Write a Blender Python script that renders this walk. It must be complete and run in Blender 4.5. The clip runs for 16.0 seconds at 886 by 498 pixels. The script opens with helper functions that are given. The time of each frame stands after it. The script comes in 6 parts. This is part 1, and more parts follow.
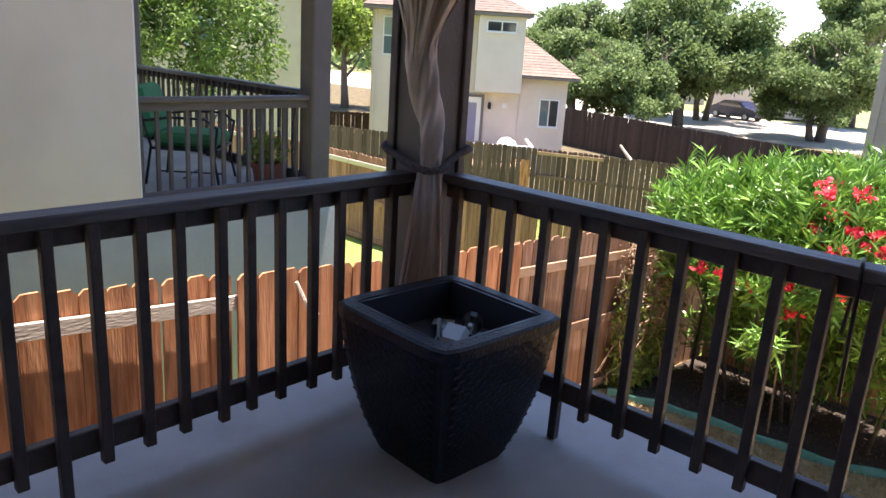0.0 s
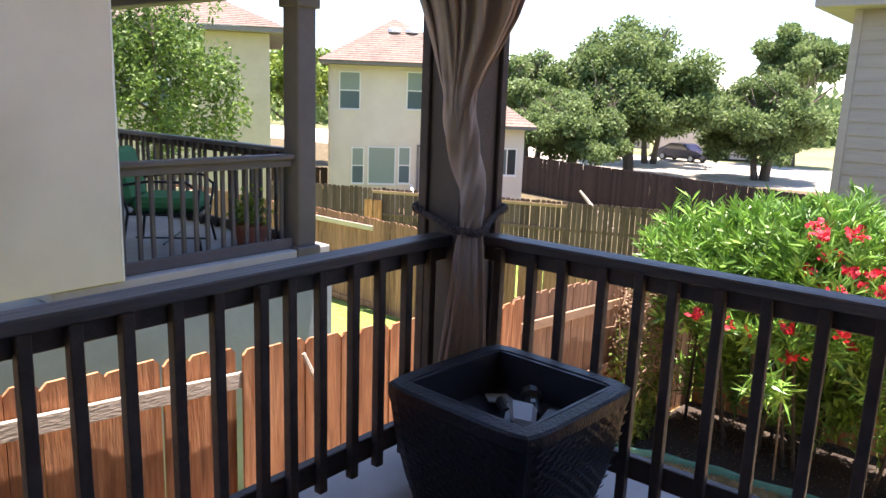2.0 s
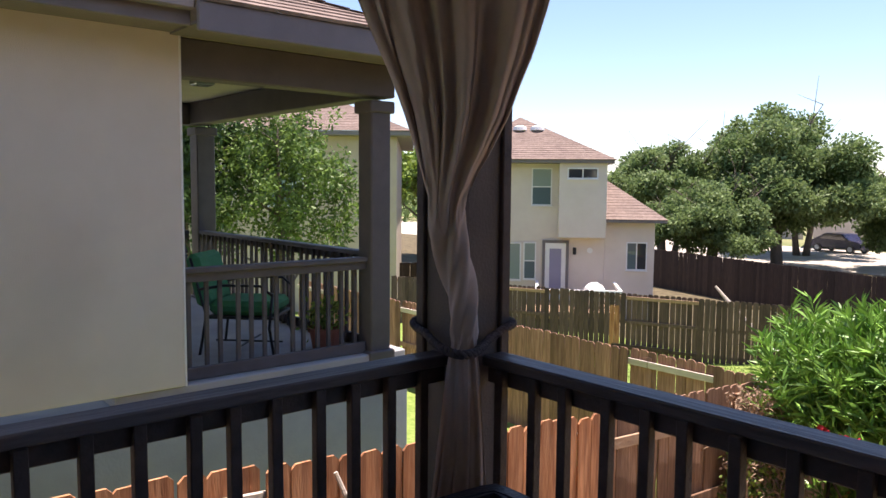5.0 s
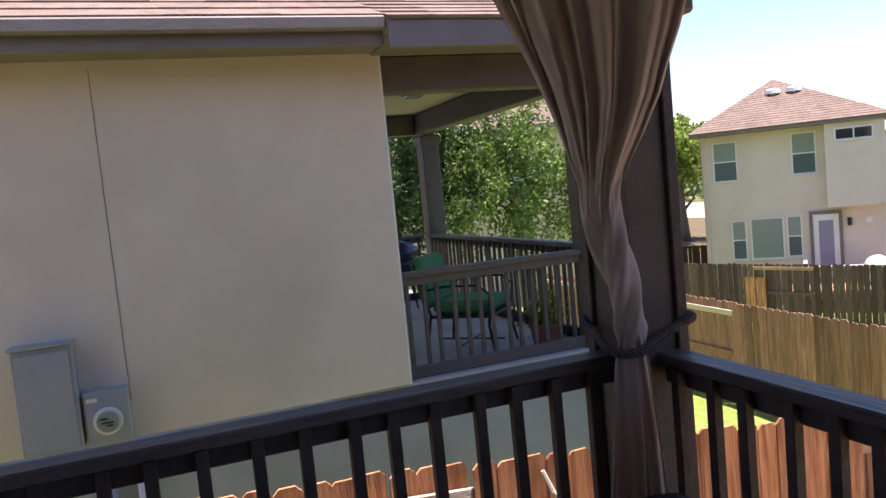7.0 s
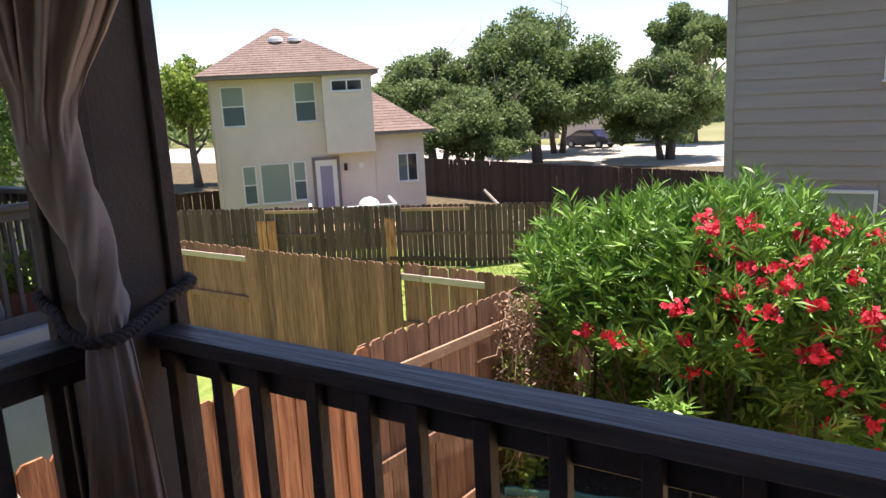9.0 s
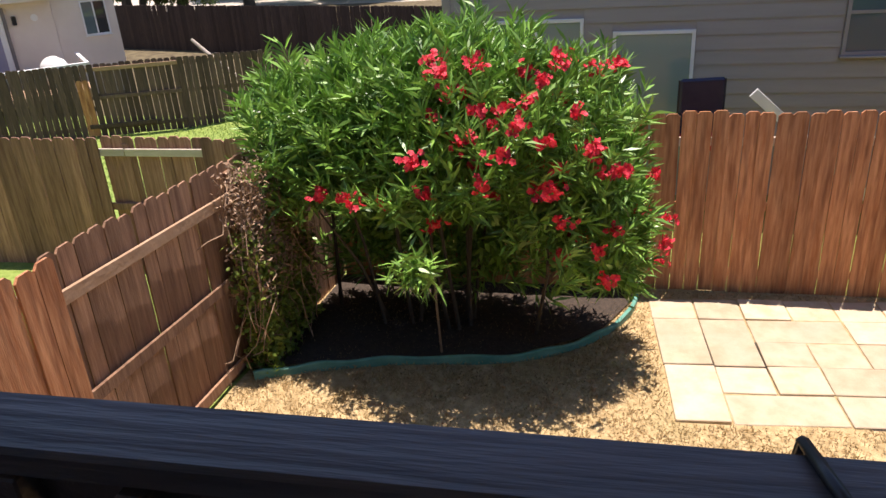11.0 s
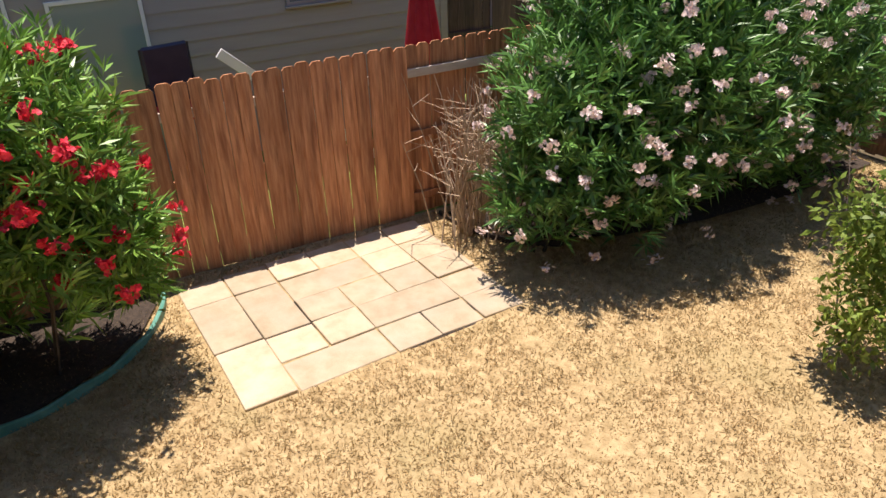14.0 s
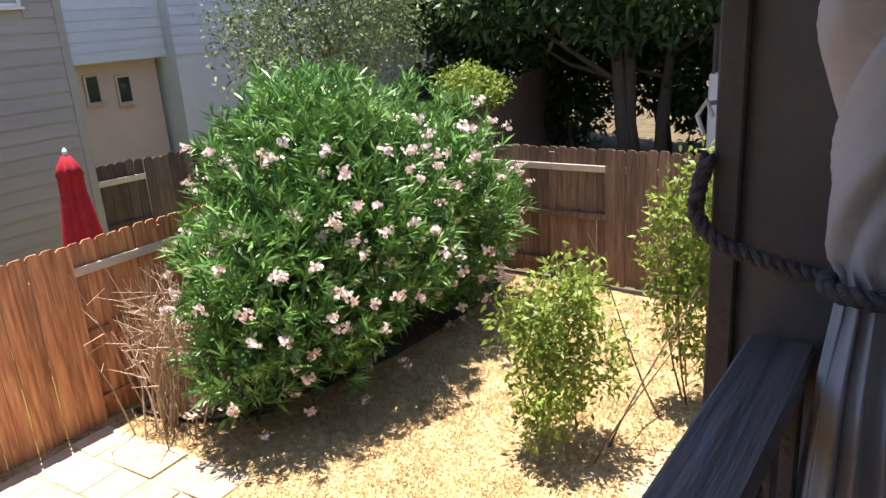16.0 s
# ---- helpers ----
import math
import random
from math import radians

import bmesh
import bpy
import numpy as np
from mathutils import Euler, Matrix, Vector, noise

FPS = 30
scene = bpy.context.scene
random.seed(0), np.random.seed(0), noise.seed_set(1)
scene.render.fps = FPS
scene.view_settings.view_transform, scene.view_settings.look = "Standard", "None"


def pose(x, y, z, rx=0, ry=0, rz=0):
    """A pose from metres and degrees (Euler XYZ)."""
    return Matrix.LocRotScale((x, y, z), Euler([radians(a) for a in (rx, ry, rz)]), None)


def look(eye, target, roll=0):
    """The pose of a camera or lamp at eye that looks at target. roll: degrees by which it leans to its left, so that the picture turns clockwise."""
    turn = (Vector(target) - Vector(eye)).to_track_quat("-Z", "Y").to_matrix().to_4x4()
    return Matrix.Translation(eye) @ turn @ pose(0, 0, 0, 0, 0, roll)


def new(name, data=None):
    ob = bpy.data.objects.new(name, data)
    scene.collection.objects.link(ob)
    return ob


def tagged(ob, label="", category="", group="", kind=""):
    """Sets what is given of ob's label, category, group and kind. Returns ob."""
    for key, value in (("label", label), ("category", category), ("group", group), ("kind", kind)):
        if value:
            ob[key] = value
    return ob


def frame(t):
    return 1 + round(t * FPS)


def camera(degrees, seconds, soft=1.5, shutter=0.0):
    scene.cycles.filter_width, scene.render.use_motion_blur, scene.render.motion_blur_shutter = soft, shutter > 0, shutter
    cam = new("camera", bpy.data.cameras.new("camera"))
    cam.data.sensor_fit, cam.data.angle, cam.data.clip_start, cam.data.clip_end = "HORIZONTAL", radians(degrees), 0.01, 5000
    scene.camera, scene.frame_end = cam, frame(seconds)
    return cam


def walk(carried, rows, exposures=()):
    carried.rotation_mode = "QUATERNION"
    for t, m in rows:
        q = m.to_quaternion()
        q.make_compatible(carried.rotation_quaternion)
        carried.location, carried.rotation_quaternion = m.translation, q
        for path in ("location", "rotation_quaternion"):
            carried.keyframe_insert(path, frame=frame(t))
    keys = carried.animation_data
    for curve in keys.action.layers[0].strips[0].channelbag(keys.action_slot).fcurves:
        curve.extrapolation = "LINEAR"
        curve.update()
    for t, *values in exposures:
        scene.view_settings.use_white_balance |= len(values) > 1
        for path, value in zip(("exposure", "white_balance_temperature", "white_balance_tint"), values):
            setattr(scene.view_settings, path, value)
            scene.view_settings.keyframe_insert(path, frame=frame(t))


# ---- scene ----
cam = camera(61.6, 16.0)
PATH = [
    (0, (-2.432, -2.313, 3.866), (-1.005, -1.02, 3.325), 3.7),
    (0.5, (-2.447, -2.25, 3.856), (-1.064, -0.908, 3.319), 3.1),
    (1, (-2.503, -2.066, 3.855), (-1.044, -0.778, 3.393), 2.1),
    (1.5, (-2.524, -1.923, 3.858), (-0.998, -0.699, 3.44), 2.7),
    (2, (-2.487, -1.883, 3.858), (-0.959, -0.658, 3.452), 2.1),
    (2.5, (-2.448, -1.882, 3.83), (-0.934, -0.637, 3.434), -0.2),
    (3, (-2.355, -1.901, 3.848), (-0.814, -0.674, 3.505), -1.2),
    (3.2, (-2.352, -1.95, 3.853), (-0.801, -0.73, 3.53), -1.7),
    (5.3, (-1.829, -2.075, 3.912), (-0.61, -0.498, 3.755), -0.1),
    (5.5, (-1.8, -2.027, 3.911), (-0.634, -0.409, 3.757), -1.1),
    (6, (-1.649, -2.166, 3.936), (-0.753, -0.383, 3.804), -5.7),
    (6.5, (-1.55, -2.158, 3.922), (-0.768, -0.324, 3.757), -5.9),
    (7, (-1.573, -2.199, 3.921), (-0.865, -0.335, 3.76), -5.5),
    (7.5, (-1.562, -2.12, 3.86), (-0.798, -0.276, 3.732), -4.2),
    (8, (-1.419, -2.144, 3.925), (-0.327, -0.48, 3.727), -2.3),
    (8.5, (-1.266, -1.841, 3.85), (0.164, -0.468, 3.583), -1.6),
    (9, (-1.159, -1.768, 3.849), (0.483, -0.697, 3.451), -2.9),
    (9.5, (-1.0, -1.744, 3.826), (0.686, -0.82, 3.276), -3.0),
    (9.7, (-0.917, -1.781, 3.795), (0.764, -0.888, 3.18), -4.2),
    (11.8, (-0.42, -1.479, 3.80), (1.36, -1.335, 2.90), -3.5),
    (12, (-0.37, -1.477, 3.80), (1.40, -1.371, 2.875), -4.0),
    (12.5, (-0.25, -1.514, 3.79), (1.489, -1.579, 2.804), -4.4),
    (13, (-0.14, -1.55, 3.778), (1.552, -1.885, 2.765), -4.0),
    (13.5, (-0.08, -1.593, 3.775), (1.586, -2.1, 2.737), -3.3),
    (14, (-0.08, -1.612, 3.784), (1.508, -2.433, 2.781), -2.0),
    (14.5, (-0.08, -1.576, 3.791), (1.293, -2.735, 2.852), -1.9),
    (15, (-0.09, -1.515, 3.806), (1.081, -2.916, 2.982), -1.6),
    (15.5, (-0.142, -1.442, 3.825), (0.992, -2.934, 3.127), -2.3),
    (16, (-0.208, -1.351, 3.852), (0.912, -2.889, 3.236), -3.9),
]
walk(cam, [(t, look(e, g, r)) for t, e, g, r in PATH], [(0, 1.95, 6650, 20), (0.5, 2.25, 6700, 22), (1.0, 2.15, 6700, 22), (3.2, 1.85, 6700, 22), (5.3, 1.1, 6650, 24), (6.0, 0.98, 6700, 26), (6.5, 1.4, 6700, 26), (7.5, 1.35, 6700, 24), (9.0, 1.15, 6650, 23), (9.7, 1.2, 6650, 23), (12.0, 0.65, 6750, 20), (14.5, 0.7, 6750, 20), (15.0, 0.75, 6750, 21), (15.5, 0.9, 6750, 22), (16.0, 1.5, 6750, 20)])

# ---- light ----
SUN_EL, SUN_AZ = 80.0, -22.0          # degrees; azimuth from +x towards +y
world = bpy.data.worlds.new("sky_world")
scene.world = world
world.use_nodes = True
wn = world.node_tree
sky = wn.nodes.new("ShaderNodeTexSky")
sky.sky_type = "NISHITA"
sky.sun_disc = False
sky.sun_elevation = radians(SUN_EL)
sky.sun_rotation = radians(90 - SUN_AZ)
sky.dust_density = 0.1
sky.ozone_density = 3.5
sky.air_density = 1.0
bg = wn.nodes["Background"]
bg.inputs["Strength"].default_value = 0.103
wn.links.new(sky.outputs[0], bg.inputs["Color"])
sun_data = bpy.data.lights.new("sun", "SUN")
sun_data.energy = 4.9
sun_data.angle = radians(0.5)
sun_data.color = (1.0, 0.95, 0.86)
sun_ob = new("sun", sun_data)
sd = Vector((math.cos(radians(SUN_EL)) * math.cos(radians(SUN_AZ)), math.cos(radians(SUN_EL)) * math.sin(radians(SUN_AZ)), math.sin(radians(SUN_EL))))
sun_ob.matrix_world = look(sd * 60, (0, 0, 0))

# ---- key measures ----
DECK = 2.30           # top of our concrete porch
CAP = 3.30            # top of the hand rail
YA = 1.31             # side fence
XB = 6.775            # back fence
YC = -10.49           # far side fence
YN = 3.0              # neighbour's side wall
NDECK = 2.43          # neighbour's porch
XH = 17.0             # face of the far house
XS = 9.7              # face of the lap-sided house


def smooth(a, b, v):
    u = min(1.0, max(0.0, (v - a) / (b - a)))
    return u * u * (3 - 2 * u)


def ground_z(x, y):
    """Height of the earth: flat yard, rising to the side fence and falling gently beyond."""
    h = 0.42 * smooth(-1.2, 1.6, y) * (1 - smooth(3.0, 7.5, x))
    h -= 0.75 * smooth(7.5, 16.0, x) * smooth(3.0, 9.0, y)
    h -= 0.4 * smooth(14, 40, x) * (1 - smooth(3.0, 9.0, y))
    return h


# ---- materials ----
def mat(name, color, color2=None, scale=6.0, detail=5.0, rough=0.8, metal=0.0, bump=0.15, bump_scale=40.0, stretch=(1, 1, 1),
        vary=0.0, island=False, spec=0.4, stain=None, stain_scale=0.8, stain_amount=0.5, world_space=False, trans=0.0):
    """Two-scale procedural surface: colour noise, slow stains, fine relief, and a shift from piece to piece."""
    m = bpy.data.materials.new(name)
    m.use_nodes = True
    n, l = m.node_tree.nodes, m.node_tree.links
    b = n["Principled BSDF"]
    tc = n.new("ShaderNodeNewGeometry" if world_space else "ShaderNodeTexCoord")
    mp = n.new("ShaderNodeMapping")
    mp.inputs["Scale"].default_value = stretch
    l.new(tc.outputs["Position" if world_space else "Object"], mp.inputs["Vector"])
    vec = mp.outputs["Vector"]
    info = None
    if vary > 0 and not island:
        info = n.new("ShaderNodeObjectInfo").outputs["Random"]
        ad = n.new("ShaderNodeVectorMath")
        ad.operation = "MULTIPLY_ADD"
        cmb = n.new("ShaderNodeCombineXYZ")
        for k in range(3):
            l.new(info, cmb.inputs[k])
        l.new(cmb.outputs[0], ad.inputs[0])
        ad.inputs[1].default_value = (37.0, 91.0, 53.0)
        l.new(vec, ad.inputs[2])
        vec = ad.outputs[0]
    elif vary > 0:
        info = n.new("ShaderNodeNewGeometry").outputs["Random Per Island"]
    nz = n.new("ShaderNodeTexNoise")
    nz.inputs["Scale"].default_value = scale
    nz.inputs["Detail"].default_value = detail
    nz.inputs["Roughness"].default_value = 0.62
    l.new(vec, nz.inputs["Vector"])
    ramp = n.new("ShaderNodeValToRGB")
    ramp.color_ramp.elements[0].position, ramp.color_ramp.elements[1].position = 0.32, 0.68
    ramp.color_ramp.elements[0].color = (*color, 1)
    ramp.color_ramp.elements[1].color = (*(color2 or [c * 1.25 for c in color]), 1)
    l.new(nz.outputs["Fac"], ramp.inputs["Fac"])
    col = ramp.outputs["Color"]
    if stain:
        n2 = n.new("ShaderNodeTexNoise")
        n2.inputs["Scale"].default_value = stain_scale
        n2.inputs["Detail"].default_value = 4.0
        l.new(vec, n2.inputs["Vector"])
        r2 = n.new("ShaderNodeValToRGB")
        r2.color_ramp.elements[0].position, r2.color_ramp.elements[1].position = 0.45, 0.72
        r2.color_ramp.elements[0].color = (0, 0, 0, 1)
        r2.color_ramp.elements[1].color = (stain_amount,) * 3 + (1,)
        l.new(n2.outputs["Fac"], r2.inputs["Fac"])
        mx = n.new("ShaderNodeMixRGB")
        l.new(r2.outputs["Color"], mx.inputs["Fac"])
        l.new(col, mx.inputs["Color1"])
        mx.inputs["Color2"].default_value = (*stain, 1)
        col = mx.outputs["Color"]
    if info is not None:
        hs = n.new("ShaderNodeHueSaturation")
        mr = n.new("ShaderNodeMapRange")
        mr.inputs["To Min"].default_value, mr.inputs["To Max"].default_value = 1 - vary, 1 + vary
        l.new(info, mr.inputs["Value"])
        l.new(mr.outputs[0], hs.inputs["Value"])
        l.new(col, hs.inputs["Color"])
        col = hs.outputs["Color"]
    l.new(col, b.inputs["Base Color"])
    b.inputs["Roughness"].default_value = rough
    b.inputs["Metallic"].default_value = metal
    b.inputs["Specular IOR Level"].default_value = spec
    if trans > 0:
        # thin leaves let some light through
        tl = n.new("ShaderNodeBsdfTranslucent")
        l.new(col, tl.inputs["Color"])
        ms = n.new("ShaderNodeMixShader")
        ms.inputs["Fac"].default_value = trans
        l.new(b.outputs[0], ms.inputs[1])
        l.new(tl.outputs[0], ms.inputs[2])
        l.new(ms.outputs[0], n["Material Output"].inputs["Surface"])
    if bump > 0:
        n3 = n.new("ShaderNodeTexNoise")
        n3.inputs["Scale"].default_value = bump_scale
        n3.inputs["Detail"].default_value = 4.0
        l.new(vec, n3.inputs["Vector"])
        bp = n.new("ShaderNodeBump")
        bp.inputs["Strength"].default_value = bump
        bp.inputs["Distance"].default_value = 0.02
        l.new(n3.outputs["Fac"], bp.inputs["Height"])
        l.new(bp.outputs["Normal"], b.inputs["Normal"])
    return m


def glass_mat(name, tint, rough=0.05):
    m = bpy.data.materials.new(name)
    m.use_nodes = True
    b = m.node_tree.nodes["Principled BSDF"]
    b.inputs["Base Color"].default_value = (*tint, 1)
    b.inputs["Roughness"].default_value = rough
    b.inputs["Specular IOR Level"].default_value = 0.8
    return m


M = {}
M["paint_dark"] = mat("brown_grey_rail_paint", (0.06, 0.044, 0.040), (0.095, 0.072, 0.066), scale=14, stretch=(1, 1, 1), rough=0.55, bump=0.25, bump_scale=60, vary=0.1, stain=(0.13, 0.115, 0.11), stain_scale=5, stain_amount=0.35)
# worn, cracked paint, its grey lightened for the bluish sheen of the sky
M["paint_cap"] = mat("worn_cap_paint_with_sky_sheen", (0.10, 0.09, 0.092), (0.16, 0.145, 0.15), scale=5, stretch=(0.5, 5, 5), detail=8, rough=0.5, bump=0.3, bump_scale=10, stain=(0.028, 0.024, 0.026), stain_scale=2.2, stain_amount=0.85)
M["leaf_mid"] = mat("mid_green_leaf", (0.06, 0.12, 0.025), (0.19, 0.28, 0.06), scale=1.0, rough=0.5, bump=0, vary=0.4, island=True, spec=0.4, trans=0.3)
M["paint_post"] = mat("taupe_post_paint", (0.10, 0.085, 0.08), (0.13, 0.108, 0.102), scale=5, rough=0.62, bump=0.2, bump_scale=90, vary=0.06)
M["paint_trim"] = mat("taupe_trim_paint", (0.17, 0.145, 0.14), (0.2, 0.175, 0.17), scale=4, rough=0.6, bump=0.12, bump_scale=70, vary=0.06)
M["concrete"] = mat("porch_concrete", (0.36, 0.34, 0.32), (0.44, 0.42, 0.40), scale=3, rough=0.85, bump=0.15, bump_scale=120, stain=(0.24, 0.235, 0.235), stain_scale=1.2, stain_amount=0.6)
M["foundation"] = mat("grey_foundation_concrete", (0.30, 0.33, 0.36), (0.37, 0.40, 0.43), scale=2, rough=0.9, bump=0.2, bump_scale=50, stain=(0.22, 0.24, 0.25), stain_scale=0.9, stain_amount=0.6)
M["stucco"] = mat("cream_stucco", (0.66, 0.59, 0.49), (0.72, 0.65, 0.55), scale=1.5, rough=0.92, bump=0.35, bump_scale=160, stain=(0.56, 0.49, 0.41), stain_scale=0.9, stain_amount=0.6)
M["stucco_far"] = mat("far_cream_stucco", (0.64, 0.55, 0.47), (0.70, 0.61, 0.53), scale=1.2, rough=0.92, bump=0.2, bump_scale=60, stain=(0.55, 0.48, 0.39), stain_scale=0.5, stain_amount=0.4)
# tan stucco taken darker to hold the shade on the back house
M["stucco_tan_shaded"] = mat("shaded_tan_stucco", (0.46, 0.37, 0.29), (0.52, 0.43, 0.34), scale=1.5, rough=0.92, bump=0.2, bump_scale=60, stain=(0.40, 0.32, 0.25), stain_scale=0.6, stain_amount=0.5)
M["stucco_pink"] = mat("pinkish_stucco", (0.58, 0.42, 0.36), (0.64, 0.47, 0.40), scale=1.5, rough=0.92, bump=0.2, bump_scale=60)
M["shingle"] = mat("brown_shingle", (0.165, 0.115, 0.088), (0.245, 0.175, 0.135), scale=9, rough=0.95, bump=0.5, bump_scale=50, vary=0.22, stain=(0.19, 0.12, 0.10), stain_scale=1.0, stain_amount=0.4)
M["siding"] = mat("tan_lap_siding", (0.31, 0.272, 0.246), (0.35, 0.308, 0.28), scale=2.5, stretch=(1, 0.25, 4), rough=0.75, bump=0.1, bump_scale=60, vary=0.04)
M["siding_pale"] = mat("pale_grey_lap_siding", (0.6, 0.6, 0.62), (0.66, 0.66, 0.68), scale=2.5, rough=0.75, bump=0.1, bump_scale=60, vary=0.03)
M["cedar"] = mat("orange_cedar", (0.40, 0.15, 0.06), (0.66, 0.33, 0.165), scale=4, stretch=(7, 7, 0.6), detail=6, rough=0.85, bump=0.3, bump_scale=14, vary=0.2, stain=(0.20, 0.075, 0.036), stain_scale=3.0, stain_amount=0.8)
M["cedar_brown"] = mat("brown_weathered_cedar", (0.22, 0.113, 0.065), (0.38, 0.22, 0.132), scale=5, stretch=(9, 9, 0.7), detail=7, rough=0.88, bump=0.35, bump_scale=14, vary=0.3, stain=(0.15, 0.075, 0.045), stain_scale=2.2, stain_amount=0.75)
M["cedar_old"] = mat("weathered_cedar", (0.23, 0.108, 0.074), (0.45, 0.245, 0.17), scale=5, stretch=(9, 9, 0.6), detail=7, rough=0.9, bump=0.4, bump_scale=14, vary=0.3, stain=(0.13, 0.075, 0.05), stain_scale=2.0, stain_amount=0.6)
M["cedar_grey"] = mat("grey_weathered_cedar", (0.075, 0.046, 0.039), (0.16, 0.103, 0.083), scale=5, stretch=(9, 9, 0.6), detail=7, rough=0.92, bump=0.4, bump_scale=14, vary=0.35, stain=(0.07, 0.055, 0.045), stain_scale=2.0, stain_amount=0.6)
# weathered cedar darkened for the shade on the far side fence
M["cedar_shade"] = mat("shaded_brown_cedar", (0.13, 0.08, 0.056), (0.27, 0.175, 0.125), scale=5, stretch=(9, 9, 0.6), detail=7, rough=0.9, bump=0.4, bump_scale=14, vary=0.3, stain=(0.085, 0.055, 0.04), stain_scale=2.0, stain_amount=0.7)
# cedar boards with the shade of the trees put into the colour
M["cedar_tree_shade"] = mat("tree_shaded_board", (0.035, 0.024, 0.019), (0.075, 0.05, 0.038), scale=5, stretch=(9, 9, 0.6), detail=6, rough=0.92, bump=0.3, bump_scale=14, vary=0.3, island=True)
# sun on the top rails painted as pale wood; also pale dead limbs
M["rail_pale"] = mat("pale_wood_and_sunlit_rail", (0.52, 0.43, 0.34), (0.62, 0.53, 0.44), scale=6, stretch=(1, 1, 4), rough=0.85, bump=0.3, bump_scale=25, vary=0.12)
M["rail_brown"] = mat("brown_pine_rail", (0.36, 0.22, 0.13), (0.46, 0.30, 0.19), scale=6, rough=0.85, bump=0.3, bump_scale=25, vary=0.12)
M["wicker"] = mat("black_wicker", (0.007, 0.008, 0.014), (0.015, 0.016, 0.028), scale=30, rough=0.45, bump=0.25, bump_scale=80, spec=0.4)
M["curtain"] = mat("taupe_curtain_cloth", (0.53, 0.43, 0.38), (0.62, 0.51, 0.455), scale=9, rough=0.85, bump=0.15, bump_scale=300, spec=0.2, trans=0.15)
# sun and sky light on the second curtain put into a paler cloth
M["curtain_sunlit"] = mat("sunlit_pale_curtain_cloth", (0.47, 0.45, 0.46), (0.53, 0.51, 0.52), scale=9, rough=0.85, bump=0.12, bump_scale=300, spec=0.2, trans=0.25)
M["rope"] = mat("dark_braided_rope", (0.05, 0.04, 0.042), (0.11, 0.09, 0.095), scale=60, rough=0.8, bump=0.5, bump_scale=200)
M["paver"] = mat("buff_concrete_paver", (0.41, 0.32, 0.205), (0.54, 0.44, 0.305), scale=5, rough=0.9, bump=0.3, bump_scale=90, vary=0.17, stain=(0.42, 0.34, 0.26), stain_scale=2.5, stain_amount=0.5)
M["vine_dry"] = mat("dried_vine_leaf", (0.26, 0.17, 0.105), (0.42, 0.285, 0.185), scale=8, rough=0.95, bump=0, vary=0.35, island=True)
M["liner"] = mat("grey_liner_plastic", (0.024, 0.026, 0.036), (0.034, 0.036, 0.05), scale=10, rough=0.38, bump=0.05)
M["bark"] = mat("grey_brown_bark", (0.11, 0.085, 0.065), (0.19, 0.15, 0.12), scale=12, stretch=(3, 3, 0.6), rough=0.95, bump=0.6, bump_scale=30)
# bark darkened for the deep shade under the oleander leaves
M["stem_shaded"] = mat("shaded_oleander_stem", (0.045, 0.036, 0.028), (0.085, 0.07, 0.052), scale=12, rough=0.95, bump=0.4, bump_scale=30)
M["twig"] = mat("dry_twig", (0.40, 0.29, 0.19), (0.54, 0.41, 0.29), scale=12, rough=0.95, bump=0.3, bump_scale=40, vary=0.2, island=True)
M["leaf_oleander"] = mat("oleander_leaf", (0.11, 0.245, 0.04), (0.25, 0.44, 0.07), scale=3, rough=0.42, bump=0, vary=0.45, island=True, spec=0.6, trans=0.15)
M["leaf_oleander_dark"] = mat("dark_oleander_leaf", (0.06, 0.165, 0.033), (0.155, 0.325, 0.068), scale=3, rough=0.4, bump=0, vary=0.45, island=True, spec=0.6, trans=0.13)
M["leaf_oak"] = mat("live_oak_leaf", (0.115, 0.18, 0.055), (0.215, 0.29, 0.11), scale=0.5, rough=0.6, bump=0, vary=0.3, island=True, spec=0.35, trans=0.4)
M["leaf_light"] = mat("bright_green_leaf", (0.14, 0.22, 0.035), (0.29, 0.38, 0.07), scale=1.2, rough=0.5, bump=0, vary=0.35, island=True, spec=0.4, trans=0.35)
M["leaf_olive"] = mat("grey_green_leaf", (0.10, 0.15, 0.06), (0.19, 0.25, 0.115), scale=1.2, rough=0.6, bump=0, vary=0.3, island=True, spec=0.35, trans=0.25)
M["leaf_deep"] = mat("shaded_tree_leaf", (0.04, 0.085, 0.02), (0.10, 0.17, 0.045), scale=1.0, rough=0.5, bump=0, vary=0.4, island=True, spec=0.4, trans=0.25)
M["leaf_dark"] = mat("deep_green_leaf", (0.03, 0.07, 0.02), (0.06, 0.12, 0.035), scale=1.2, rough=0.5, bump=0, vary=0.35, island=True, spec=0.4, trans=0.2)
M["flower_red"] = mat("red_petal", (0.62, 0.012, 0.03), (0.80, 0.06, 0.09), scale=30, rough=0.6, bump=0, vary=0.2, island=True, trans=0.25)
M["flower_pink"] = mat("pale_pink_petal", (0.82, 0.64, 0.60), (0.88, 0.76, 0.70), scale=30, rough=0.6, bump=0, vary=0.15, island=True, trans=0.25)
M["straw"] = mat("dry_grass_blade", (0.43, 0.32, 0.16), (0.60, 0.455, 0.255), scale=2.0, rough=0.8, bump=0, vary=0.12, island=True, trans=0.5, stain=(0.34, 0.27, 0.12), stain_scale=1.4, stain_amount=0.6)
M["grass"] = mat("green_grass_blade", (0.16, 0.25, 0.05), (0.26, 0.35, 0.09), scale=2.0, rough=0.7, bump=0, vary=0.3, island=True, trans=0.3)
